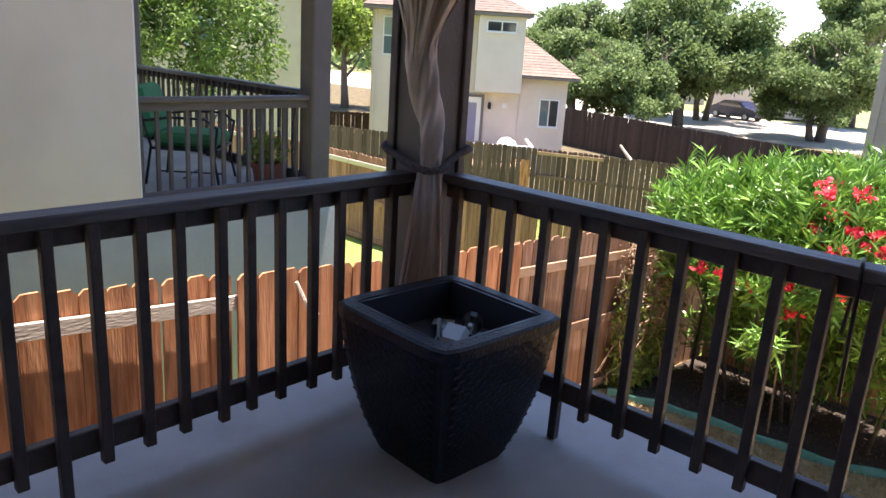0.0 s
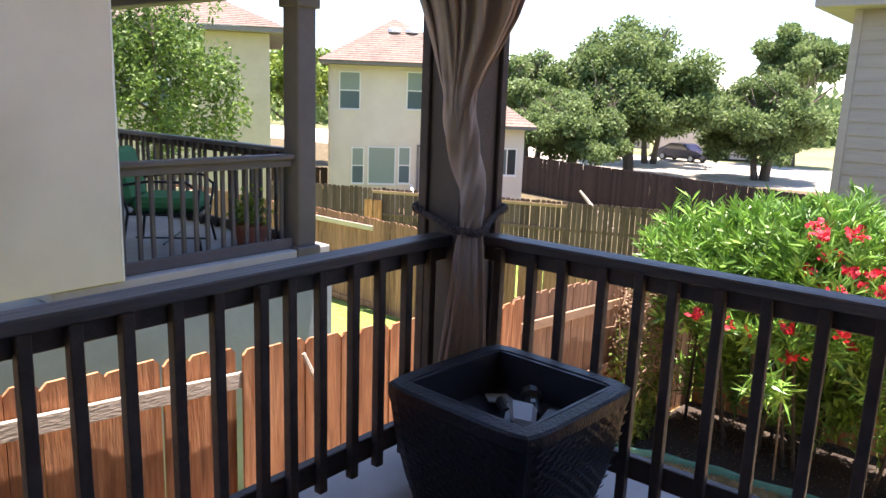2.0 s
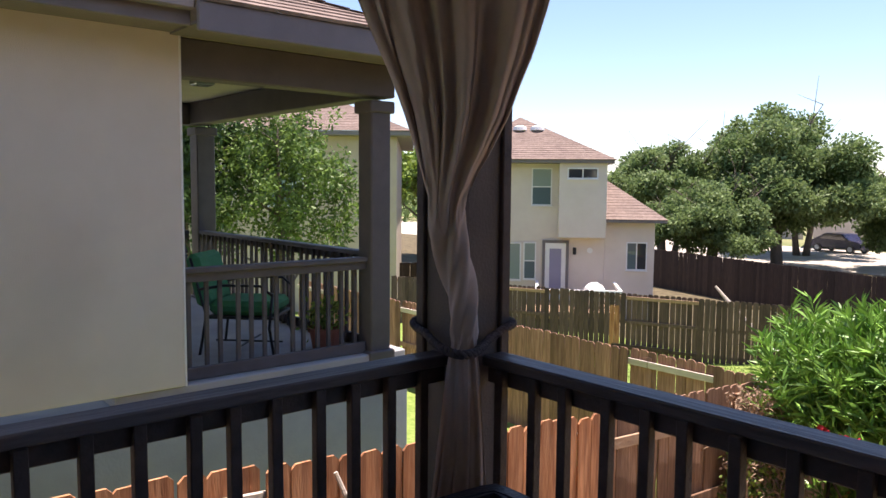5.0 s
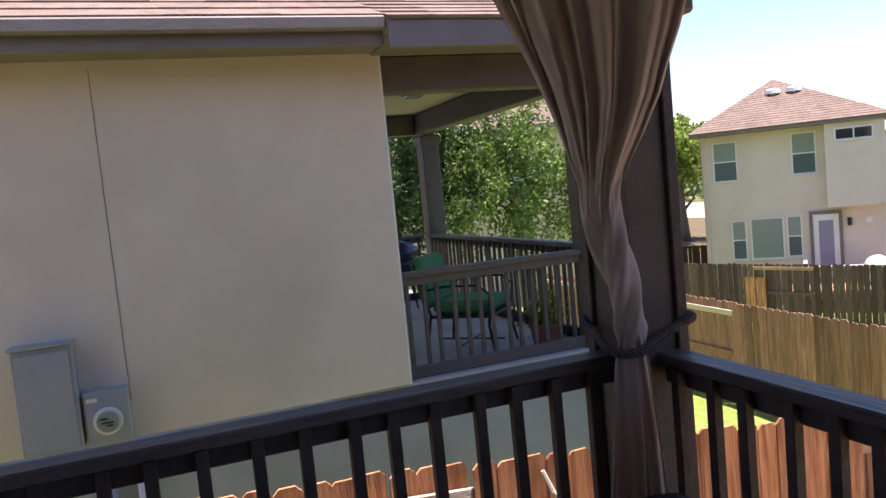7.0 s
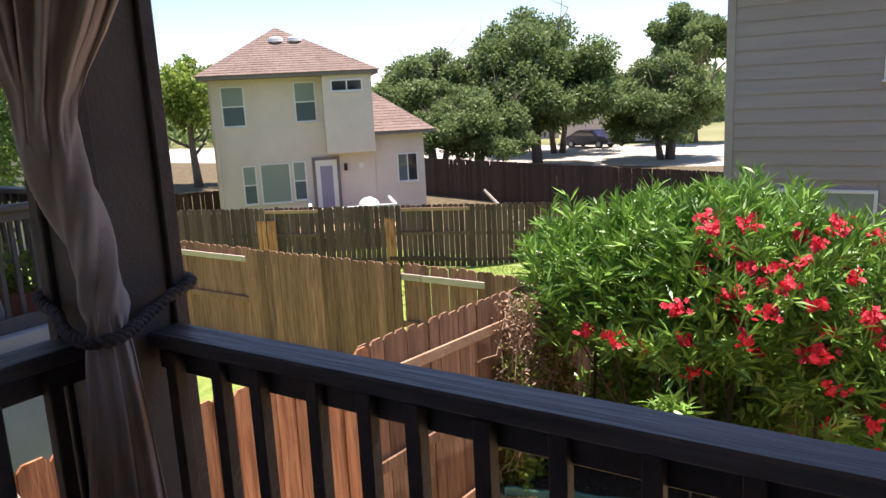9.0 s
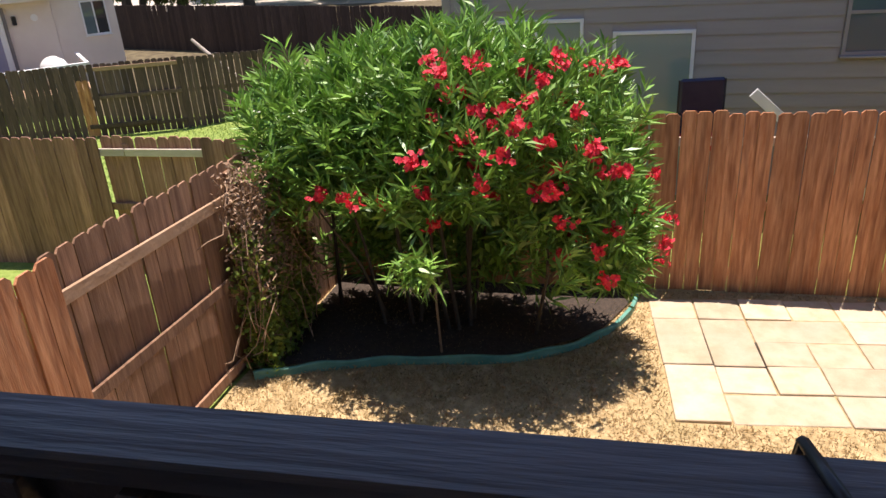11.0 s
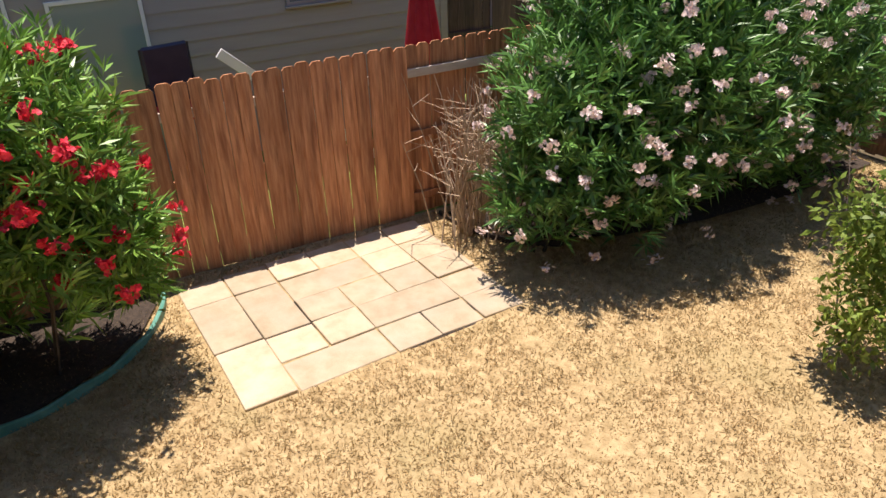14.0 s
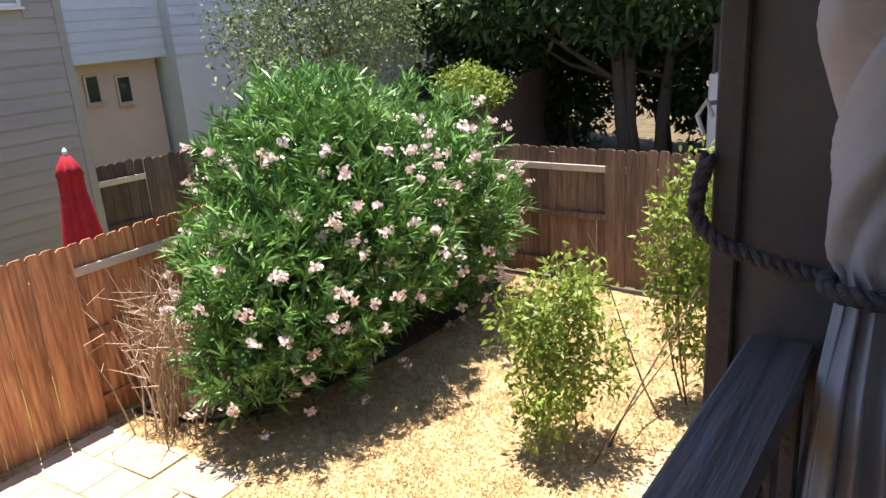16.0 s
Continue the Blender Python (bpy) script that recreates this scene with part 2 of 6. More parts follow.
M["metal_box"] = mat("grey_painted_steel", (0.30, 0.33, 0.36), (0.34, 0.37, 0.40), scale=4, rough=0.45, bump=0.05, bump_scale=60)
M["black_metal"] = mat("black_iron", (0.012, 0.012, 0.013), (0.02, 0.02, 0.022), scale=20, rough=0.4, bump=0.05)
M["cushion"] = mat("green_cushion_cloth", (0.035, 0.17, 0.06), (0.05, 0.21, 0.08), scale=8, rough=0.85, bump=0.2, bump_scale=120)
M["terracotta"] = mat("terracotta", (0.30, 0.10, 0.06), (0.36, 0.13, 0.08), scale=6, rough=0.8, bump=0.15, bump_scale=60)
M["navy"] = mat("dark_blue_enamel", (0.02, 0.02, 0.045), (0.03, 0.03, 0.06), scale=4, rough=0.25, bump=0.02)
M["red_cloth"] = mat("crimson_canvas", (0.42, 0.012, 0.025), (0.52, 0.025, 0.04), scale=8, rough=0.75, bump=0.15, bump_scale=150, trans=0.1)
M["white_trim"] = mat("white_painted_trim", (0.72, 0.70, 0.67), (0.78, 0.76, 0.73), scale=4, rough=0.6, bump=0.05)
M["green_edging"] = mat("faded_green_edging", (0.07, 0.24, 0.18), (0.15, 0.36, 0.28), scale=5, rough=0.5, bump=0.1)
M["tan_ceiling"] = mat("tan_soffit_paint", (0.37, 0.32, 0.23), (0.41, 0.36, 0.265), scale=3, rough=0.8, bump=0.05)
M["wall_plain"] = mat("plain_house_wall", (0.55, 0.51, 0.45), (0.60, 0.56, 0.50), scale=2, rough=0.9, bump=0.2, bump_scale=120)
M["asphalt"] = mat("sunlit_concrete_road", (0.42, 0.40, 0.37), (0.50, 0.48, 0.44), scale=0.6, rough=0.9, bump=0.1)
M["glass_blue"] = glass_mat("shaded_window_glass", (0.10, 0.14, 0.15))
M["glass_shade"] = glass_mat("window_glass_over_blind", (0.24, 0.30, 0.27), 0.12)
M["glass_dark"] = glass_mat("dark_window_glass", (0.03, 0.035, 0.04))
# mulch; its dark tone also stands for shade beneath the oleanders
M["mulch"] = mat("dark_mulch_and_shade", (0.03, 0.022, 0.016), (0.07, 0.05, 0.036), scale=25, rough=0.95, bump=0.5, bump_scale=60)
M["plastic_white"] = mat("white_plastic", (0.7, 0.69, 0.66), (0.76, 0.75, 0.72), scale=5, rough=0.5, bump=0.03)


def ground_material():
    m = bpy.data.materials.new("yard_earth")
    m.use_nodes = True
    n, l = m.node_tree.nodes, m.node_tree.links
    b = n["Principled BSDF"]
    g = n.new("ShaderNodeNewGeometry")
    sep = n.new("ShaderNodeSeparateXYZ")
    l.new(g.outputs["Position"], sep.inputs[0])

    def noise_tex(scale, detail=5.0):
        t = n.new("ShaderNodeTexNoise")
        t.inputs["Scale"].default_value, t.inputs["Detail"].default_value = scale, detail
        l.new(g.outputs["Position"], t.inputs["Vector"])
        return t.outputs["Fac"]

    def ramp(src, a, ca, c, cc):
        r = n.new("ShaderNodeValToRGB")
        r.color_ramp.elements[0].position, r.color_ramp.elements[1].position = a, c
        r.color_ramp.elements[0].color, r.color_ramp.elements[1].color = (*ca, 1), (*cc, 1)
        l.new(src, r.inputs["Fac"])
        return r.outputs["Color"]

    def mix(f, a, c):
        x = n.new("ShaderNodeMixRGB")
        l.new(f, x.inputs["Fac"])
        l.new(a, x.inputs["Color1"])
        l.new(c, x.inputs["Color2"])
        return x.outputs["Color"]

    def maths(op, a, c):
        x = n.new("ShaderNodeMath")
        x.operation = op
        x.use_clamp = op in ("SUBTRACT", "MULTIPLY")
        for k, v in enumerate((a, c)):
            if isinstance(v, (int, float)):
                x.inputs[k].default_value = v
            else:
                l.new(v, x.inputs[k])
        return x.outputs[0]
    dry = ramp(noise_tex(11.0, 7.0), 0.30, (0.29, 0.205, 0.097), 0.66, (0.52, 0.385, 0.205))
    olive = ramp(noise_tex(16.0), 0.3, (0.28, 0.22, 0.10), 0.7, (0.42, 0.33, 0.17))
    patch = ramp(noise_tex(1.1, 6.0), 0.50, (0, 0, 0), 0.68, (0.7, 0.7, 0.7))
    yard = mix(patch, dry, olive)
    sand = ramp(noise_tex(40.0), 0.3, (0.58, 0.46, 0.29), 0.7, (0.68, 0.56, 0.38))
    # bare sandy patch by the shrubs
    dx = maths("DIVIDE", maths("ABSOLUTE", maths("ADD", sep.outputs["X"], -0.9), 0.0), 1.25)
    dy = maths("DIVIDE", maths("ABSOLUTE", maths("ADD", sep.outputs["Y"], 6.5), 0.0), 1.3)
    d2 = maths("ADD", maths("POWER", dx, 2.0), maths("POWER", dy, 2.0))
    d2 = maths("ADD", d2, maths("MULTIPLY", noise_tex(2.2), 0.8))
    yard = mix(ramp(d2, 0.55, (1, 1, 1), 0.95, (0, 0, 0)), yard, sand)
    green = ramp(noise_tex(9.0), 0.3, (0.15, 0.22, 0.045), 0.7, (0.27, 0.34, 0.09))
    beyond = maths("GREATER_THAN", sep.outputs["X"], XB)
    side = maths("GREATER_THAN", sep.outputs["Y"], YA)
    out = maths("MAXIMUM", beyond, side)
    col = mix(out, yard, green)
    # dark brown puts the shade of the far trees into the ground colour
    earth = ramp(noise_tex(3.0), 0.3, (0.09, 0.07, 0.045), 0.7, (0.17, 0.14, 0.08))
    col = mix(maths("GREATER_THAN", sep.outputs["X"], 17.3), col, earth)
    # the next yard takes the same dark brown, in place of tree shade
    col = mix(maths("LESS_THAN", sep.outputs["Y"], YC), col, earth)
    pale = ramp(noise_tex(1.0), 0.3, (0.42, 0.37, 0.30), 0.7, (0.52, 0.46, 0.38))
    far = maths("GREATER_THAN", sep.outputs["X"], 43.0)
    col = mix(far, col, pale)
    farther = maths("GREATER_THAN", sep.outputs["X"], 60.0)
    col = mix(farther, col, ramp(noise_tex(0.05), 0.3, (0.10, 0.14, 0.05), 0.7, (0.3, 0.28, 0.15)))
    l.new(col, b.inputs["Base Color"])
    b.inputs["Roughness"].default_value = 0.95
    b.inputs["Specular IOR Level"].default_value = 0.1
    bp = n.new("ShaderNodeBump")
    bp.inputs["Strength"].default_value, bp.inputs["Distance"].default_value = 0.7, 0.04
    l.new(noise_tex(35.0, 6.0), bp.inputs["Height"])
    l.new(bp.outputs["Normal"], b.inputs["Normal"])
    return m


M["ground"] = ground_material()


# ---- mesh helpers ----
def thing(name, at=(0, 0, 0), label="", category="", group="", kind="", rz=0):
    ob = new(name)
    ob.empty_display_size = 0.1
    ob.matrix_basis = pose(*at, 0, 0, rz)
    return tagged(ob, label, category, group, kind)


def part(name, bm, material, parent=None, label="", at=None, soft=False):
    """Links a bmesh (or a ready mesh) as one mesh object under a thing or a part."""
    if isinstance(bm, bmesh.types.BMesh):
        me = bpy.data.meshes.new(name)
        bm.to_mesh(me)
        bm.free()
    else:
        me = bm
    if material is not None and not me.materials:
        me.materials.append(material)
    if soft:
        me.polygons.foreach_set("use_smooth", [True] * len(me.polygons))
    ob = new(name, me)
    ob.parent = parent
    if at is not None:
        ob.matrix_basis = at
    if label:
        ob["label"] = label
    return ob


def bm_box(bm, x0, x1, y0, y1, z0, z1, bevel=0.0):
    """A box with a small chamfer along its edges, added to bm."""
    m = Matrix.Translation(((x0 + x1) / 2, (y0 + y1) / 2, (z0 + z1) / 2)) @ Matrix.Diagonal((x1 - x0, y1 - y0, z1 - z0, 1))
    r = bmesh.ops.create_cube(bm, size=1.0, matrix=m)
    if bevel > 0:
        es = list({e for v in r["verts"] for e in v.link_edges})
        bmesh.ops.bevel(bm, geom=es, offset=bevel, segments=1, affect="EDGES")
    return bm


def box(x0, x1, y0, y1, z0, z1, bevel=0.004):
    return bm_box(bmesh.new(), x0, x1, y0, y1, z0, z1, bevel)


def mesh_of(name, verts, faces, material=None):
    me = bpy.data.meshes.new(name)
    me.from_pydata(verts, [], faces)
    if material:
        me.materials.append(material)
    return me


def tube(bm, pts, radii, seg=8, caps=True):
    """A round tapered tube along points."""
    rings = []
    pts = [Vector(p) for p in pts]
    for i, p in enumerate(pts):
        d = (pts[min(i + 1, len(pts) - 1)] - pts[max(i - 1, 0)]).normalized()
        u = d.orthogonal().normalized()
        if i and abs(d.dot(last_u)) < 0.95:
            u = (last_u - d * d.dot(last_u)).normalized()
        last_u = u
        w = d.cross(u)
        r = radii[i] if isinstance(radii, (list, tuple)) else radii
        rings.append([bm.verts.new(p + (u * math.cos(a) + w * math.sin(a)) * r) for a in [2 * math.pi * k / seg for k in range(seg)]])
    for a, b in zip(rings, rings[1:]):
        for k in range(seg):
            bm.faces.new((a[k], a[(k + 1) % seg], b[(k + 1) % seg], b[k]))
    if caps:
        bm.faces.new(rings[0][::-1])
        bm.faces.new(rings[-1])
    return bm


def prism(bm, outline, y0, y1):
    """Extrudes an outline in x-z between two y."""
    a = [bm.verts.new((x, y0, z)) for x, z in outline]
    b = [bm.verts.new((x, y1, z)) for x, z in outline]
    bm.faces.new(a)
    bm.faces.new(b[::-1])
    for i in range(len(a)):
        j = (i + 1) % len(a)
        bm.faces.new((a[j], a[i], b[i], b[j]))
    return bm


# ---- ground ----
def axis(lo, hi, near0, near1, step):
    a = list(np.arange(near0, near1 + 1e-6, step))
    d, v = step, near1
    while v < hi:
        d *= 1.6
        v += d
        a.append(min(v, hi))
    d, v = step, near0
    while v > lo:
        d *= 1.6
        v -= d
        a.insert(0, max(v, lo))
    return a


def build_ground():
    xs, ys = axis(-900, 1500, -8, 24, 0.4), axis(-1200, 1200, -16, 24, 0.4)
    verts = [(x, y, ground_z(x, y) + 0.02 * noise.noise(Vector((x * 0.9, y * 0.9, 0)))) for x in xs for y in ys]
    k = len(ys)
    faces = [(i * k + j, (i + 1) * k + j, (i + 1) * k + j + 1, i * k + j + 1) for i in range(len(xs) - 1) for j in range(len(ys) - 1)]
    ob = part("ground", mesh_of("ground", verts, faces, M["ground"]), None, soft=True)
    tagged(ob, "dry straw-coloured lawn with bare sandy patches", "ground", kind="structure")


build_ground()


# ---- our porch ----
def build_porch():
    slab = thing("floor", (0, 0, 0), "grey concrete porch floor on a raised foundation", "floor", kind="structure")
    part("slab", box(-4.2, 0.32, -5.2, 0.32, DECK - 0.14, DECK, 0.012), M["concrete"], slab)
    part("footing", box(-4.2, 0.28, -5.2, 0.28, -0.6, DECK - 0.14, 0.0), M["foundation"], slab)
    w = thing("wall_house", (0, 0, 0), "cream house wall behind the porch", "wall", kind="structure")
    part("wall", box(-4.5, -4.2, -8.0, 0.4, -0.6, 8.0, 0.0), M["wall_plain"], w)
    part("wall", box(-4.2, 0.1, -5.5, -5.2, -0.6, 8.0, 0.0), M["wall_plain"], w)
    c = part("ceiling", box(-4.2, 1.0, -5.2, 0.75, 5.12, 5.3, 0.0), M["tan_ceiling"])
    tagged(c, "tan painted porch ceiling", "ceiling", kind="structure")
    b = thing("beam", (0, 0, 0), "taupe painted porch roof beam on the posts", "beam", kind="structure")
    part("beam", box(-4.2, 0.13, -0.14, 0.13, 4.86, 5.118, 0.01), M["paint_post"], b)
    part("beam", box(-0.14, 0.13, -5.2, -0.143, 4.86, 5.118, 0.01), M["paint_post"], b)


build_porch()


def boxed_post(at, z0, z1, half, label, name="post"):
    """A boxed-in porch post: flat faces framed by raised corner boards."""
    p = thing(name, at, label, "post", kind="structure")
    h = half - 0.018
    part("core", box(-h, h, -h, h, z0, z1, 0.0), M["paint_post"], p)
    for sx in (-1, 1):
        for sy in (-1, 1):
            cx, cy = sx * (half - 0.021), sy * (half - 0.021)
            part("corner_board", box(cx - 0.022, cx + 0.022, cy - 0.022, cy + 0.022, z0, z1, 0.004), M["paint_dark"], p)
    return p


boxed_post((-0.035, 0.0, 0), DECK, 4.86, 0.125, "taupe boxed porch corner post with raised corner boards")
corner_capital = thing("post_capital", (-0.035, 0.0, 0), "taupe trim block capping the corner post below the beam", "trim", kind="structure")
part("block", box(-0.19, 0.19, -0.19, 0.19, 4.42, 4.62, 0.012), M["paint_trim"], corner_capital)
part("moulding", box(-0.165, 0.165, -0.165, 0.165, 4.622, 4.66, 0.01), M["paint_trim"], corner_capital)
boxed_post((0.0, -2.695, 0), DECK, 4.86, 0.125, "taupe boxed porch post beside the curtain")


def railing(name, p0, p1, z_floor, z_cap, pitch, first, mats, label, inward, long_at=(), size=0.036, drop=0.0):
    """A timber railing: cap board, sub rail, bottom rail and square balusters that hang past it."""
    r = thing(name, (*p0, 0), label, "railing", rz=math.degrees(math.atan2(p1[1] - p0[1], p1[0] - p0[0])))
    n = (Vector(p1) - Vector(p0)).length
    cap = bmesh.new()
    bm_box(cap, 0, n, -0.052, 0.052, z_cap - 0.04, z_cap, 0.006)
    part("cap_board", cap, M["paint_cap"] if mats[0] == M["paint_dark"] else mats[0], r)
    part("sub_rail", box(0, n, -0.02, 0.02, z_cap - 0.105, z_cap - 0.0403, 0.004), mats[1], r)
    part("bottom_rail", box(0, n, -0.02, 0.02, z_floor + 0.075, z_floor + 0.165, 0.004), mats[1], r)
    s = size / 2
    short = box(-s, s, -s, s, z_floor + 0.045, z_cap - 0.0405, 0.003)
    long_ = box(-s, s, -s, s, z_floor - drop, z_cap - 0.0405, 0.003)
    me_s, me_l = bpy.data.meshes.new("baluster"), bpy.data.meshes.new("baluster")
    short.to_mesh(me_s), long_.to_mesh(me_l)
    short.free(), long_.free()
    i, x = 0, first
    off = inward * (0.0205 + s)
    while x < n - 0.05:
        part("baluster", me_l if i in long_at else me_s, mats[1], r, at=pose(x + random.uniform(-0.004, 0.004), off, 0, random.uniform(-0.25, 0.25), random.uniform(-0.3, 0.3), random.uniform(-1.5, 1.5)))
        x += pitch
        i += 1
    return r


dark = (M["paint_dark"], M["paint_dark"])
ra = railing("railing", (-0.125, 0.0), (-4.2, 0.0), DECK + 0.09, CAP, 0.1405, 0.13, dark, "dark brown painted porch railing with square balusters", 1, (10, 20), drop=0.088)
rb = railing("railing", (0.0, -0.125), (0.0, -2.57), DECK + 0.09, CAP, 0.152, 0.083, dark, "dark brown porch railing with a worn cap board", -1, (4, 12), drop=0.088)
rc = railing("railing", (0.0, -2.82), (0.0, -5.2), DECK + 0.09, CAP, 0.1415, 0.12, dark, "dark brown porch railing beyond the second post", -1, (8,), drop=0.088)


def rope_loop(pts, r, parent_label, name="tieback_rope"):
    """A thick braided tieback: two strands wound about each other."""
    t = thing(name, (0, 0, 0), parent_label, "tieback")
    curve = [Vector(p) for p in pts]
    fine = []
    for a, b, c, d in zip([curve[0]] + curve[:-2], curve[:-1], curve[1:], curve[2:] + [curve[-1]]):
        for k in range(10):
            u = k / 10
            fine.append(0.5 * ((2 * b) + (c - a) * u + (2 * a - 5 * b + 4 * c - d) * u * u + (3 * b - a - 3 * c + d) * u ** 3))
    fine.append(curve[-1])
    dist = 0.0
    strands = [[], [], []]
    for i, p in enumerate(fine):
        if i:
            dist += (p - fine[i - 1]).length
        d = (fine[min(i + 1, len(fine) - 1)] - fine[max(0, i - 1)]).normalized()
        u = d.cross(Vector((0, 0, 1)))
        u = u.normalized() if u.length > 1e-3 else Vector((1, 0, 0))
        w = d.cross(u)
        for s in range(3):
            a = dist * 110 + s * 2 * math.pi / 3
            strands[s].append(p + (u * math.cos(a) + w * math.sin(a)) * r * 0.6)
    for s in strands:
        part("strand", tube(bmesh.new(), s, r * 0.62, 6), M["rope"], t, soft=True)
    return t


def curtain(name, at, rz, z_top, z_tie, z_bot, profile, material, label, folds=5, seed=1, swirl=5.0, z_wring=3.9, gather=None):
    """A gathered outdoor curtain. profile: rows of (z, left edge, right edge, depth), from the rod down to the hem."""
    rnd = random.Random(seed)
    t = thing(name, at, label, "curtain", rz=rz)
    rows, cols = 120, 168
    ph = [rnd.uniform(0, 6.28) for _ in range(4)]
    zs = [p[0] for p in profile][::-1]
    verts = []
    for i in range(rows + 1):
        z = z_top + (z_bot - z_top) * i / rows
        le, ri, de = (float(np.interp(z, zs, [p[k] for p in profile][::-1])) for k in (1, 2, 3))
        c, half = (le + ri) / 2, (ri - le) / 2
        near = math.exp(-((z - z_tie) / 0.42) ** 2)
        for j in range(cols):
            a = 2 * math.pi * j / cols
            x, y = math.cos(a), math.sin(a)
            tw = swirl * (z - z_tie) * near
            s1 = math.sin(folds * 1.55 * x + ph[0] + tw + 0.5 * math.sin(2.1 * z + ph[2]))
            s2 = math.sin(folds * 3.4 * x + ph[1] + 1.7 * tw + 0.6 * math.sin(1.3 * z))
            pleat = (1 - abs(s1) ** 0.7) * 0.75 + (1 - abs(s2)) * 0.35
            amp = 0.024 + 0.052 * min(1.0, half / 0.2)
            yy = y * de - math.copysign(1, y) * abs(y) ** 0.5 * pleat * amp
            xx = c + x * half * (1 + 0.05 * math.sin(7 * z + ph[3]) * (1 - near)) + 0.012 * s2 * abs(y)
            # between the gathering and the tie the cloth is wrung into a two-strand twist
            wring = smooth(z_tie - 0.02, z_tie + 0.05, z) * (1 - smooth(z_wring - 0.12, z_wring + 0.10, z))
            if wring > 0:
                turn = 7.0 * (z - z_tie) + 0.8
                r = half * (1.02 + 0.17 * math.cos(2 * (a - turn)) - 0.32 * (1 - abs(math.sin(1.5 * (a - turn) + ph[0]))) ** 2.2 + 0.07 * math.cos(5 * (a - 1.15 * turn) + ph[1]) + 0.05 * math.cos(9 * (a - turn) + ph[2]))
                xx = xx + wring * (c + 0.012 * math.sin(turn) + r * x - xx)
                yy = yy + wring * (r * y - yy)
            if gather and z > gather:
                # folds that fan out from the gathering point, some of them lapping over the next
                fan = (xx - c) / max(half, 0.02)
                g = fan * 7.5 + 0.9 * math.sin(2.3 * fan + ph[0]) + 0.25 * math.sin(5 * z)
                lift = smooth(gather, gather + 0.25, z)
                saw = (g / math.pi) % 1.0
                yy -= lift * (0.034 * (saw ** 1.6) - 0.017) * (1.0 if y < 0 else -1.0) * abs(y) ** 0.3
            verts.append((xx, yy, z))
    faces = [(i * cols + j, i * cols + (j + 1) % cols, (i + 1) * cols + (j + 1) % cols, (i + 1) * cols + j) for i in range(rows) for j in range(cols)]
    part("cloth", mesh_of("cloth", verts, faces, material), None, t, soft=True)
    return t


curtain("curtain", (-0.175, -0.165, 0), -45, 4.85, 3.36, DECK + 0.03,
        [(4.85, -0.44, 0.32, 0.08), (4.6, -0.38, 0.275, 0.09), (4.35, -0.29, 0.22, 0.095), (4.15, -0.22, 0.155, 0.09), (4.03, -0.178, 0.09, 0.085), (3.95, -0.152, 0.04, 0.075), (3.88, -0.132, 0.008, 0.062), (3.78, -0.118, 0.004, 0.055), (3.66, -0.095, 0.018, 0.052), (3.50, -0.074, 0.04, 0.055), (3.42, -0.06, 0.05, 0.052),
         (3.36, -0.045, 0.045, 0.045), (3.28, -0.06, 0.055, 0.05), (3.0, -0.09, 0.075, 0.06), (2.7, -0.115, 0.09, 0.06), (2.3, -0.125, 0.10, 0.06)],
        M["curtain"], "taupe outdoor curtain twisted and tied to the corner post", folds=3.4, seed=4, z_wring=3.84, gather=3.86)
curtain("curtain", (-0.135, -2.47, 0), -25, 4.85, 3.45, DECK + 0.03,
        [(4.85, -0.30, 0.12, 0.06), (4.4, -0.24, 0.11, 0.065), (3.9, -0.14, 0.10, 0.065), (3.6, -0.07, 0.07, 0.06), (3.45, -0.05, 0.05, 0.05), (3.3, -0.07, 0.07, 0.055), (2.9, -0.12, 0.10, 0.06), (2.4, -0.13, 0.11, 0.06)],
        M["curtain_sunlit"], "outdoor curtain tied back beside the porch post, coloured pale as if sunlit", folds=4.2, seed=9)
rope_loop([(0.0, 0.15, 3.41), (0.085, 0.148, 3.41), (0.11, 0.10, 3.41), (0.112, 0.0, 3.41), (0.112, -0.10, 3.405), (0.092, -0.14, 3.40), (0.02, -0.152, 3.385), (-0.06, -0.172, 3.365), (-0.13, -0.205, 3.35), (-0.19, -0.228, 3.343), (-0.24, -0.215, 3.343), (-0.25, -0.15, 3.35), (-0.225, -0.06, 3.36), (-0.185, 0.03, 3.37), (-0.174, 0.11, 3.385), (-0.14, 0.148, 3.40), (0.0, 0.15, 3.41)], 0.0145, "dark braided tieback rope round the corner post")
rope_loop([(0.128, -2.555, 3.60), (0.142, -2.552, 3.55), (0.143, -2.548, 3.50), (0.10, -2.54, 3.46), (0.03, -2.54, 3.44), (-0.05, -2.535, 3.425), (-0.12, -2.52, 3.42), (-0.2, -2.5, 3.43), (-0.21, -2.44, 3.44), (-0.15, -2.40, 3.45), (-0.08, -2.42, 3.45), (-0.07, -2.48, 3.45)], 0.0125, "dark braided tieback rope round the second post")


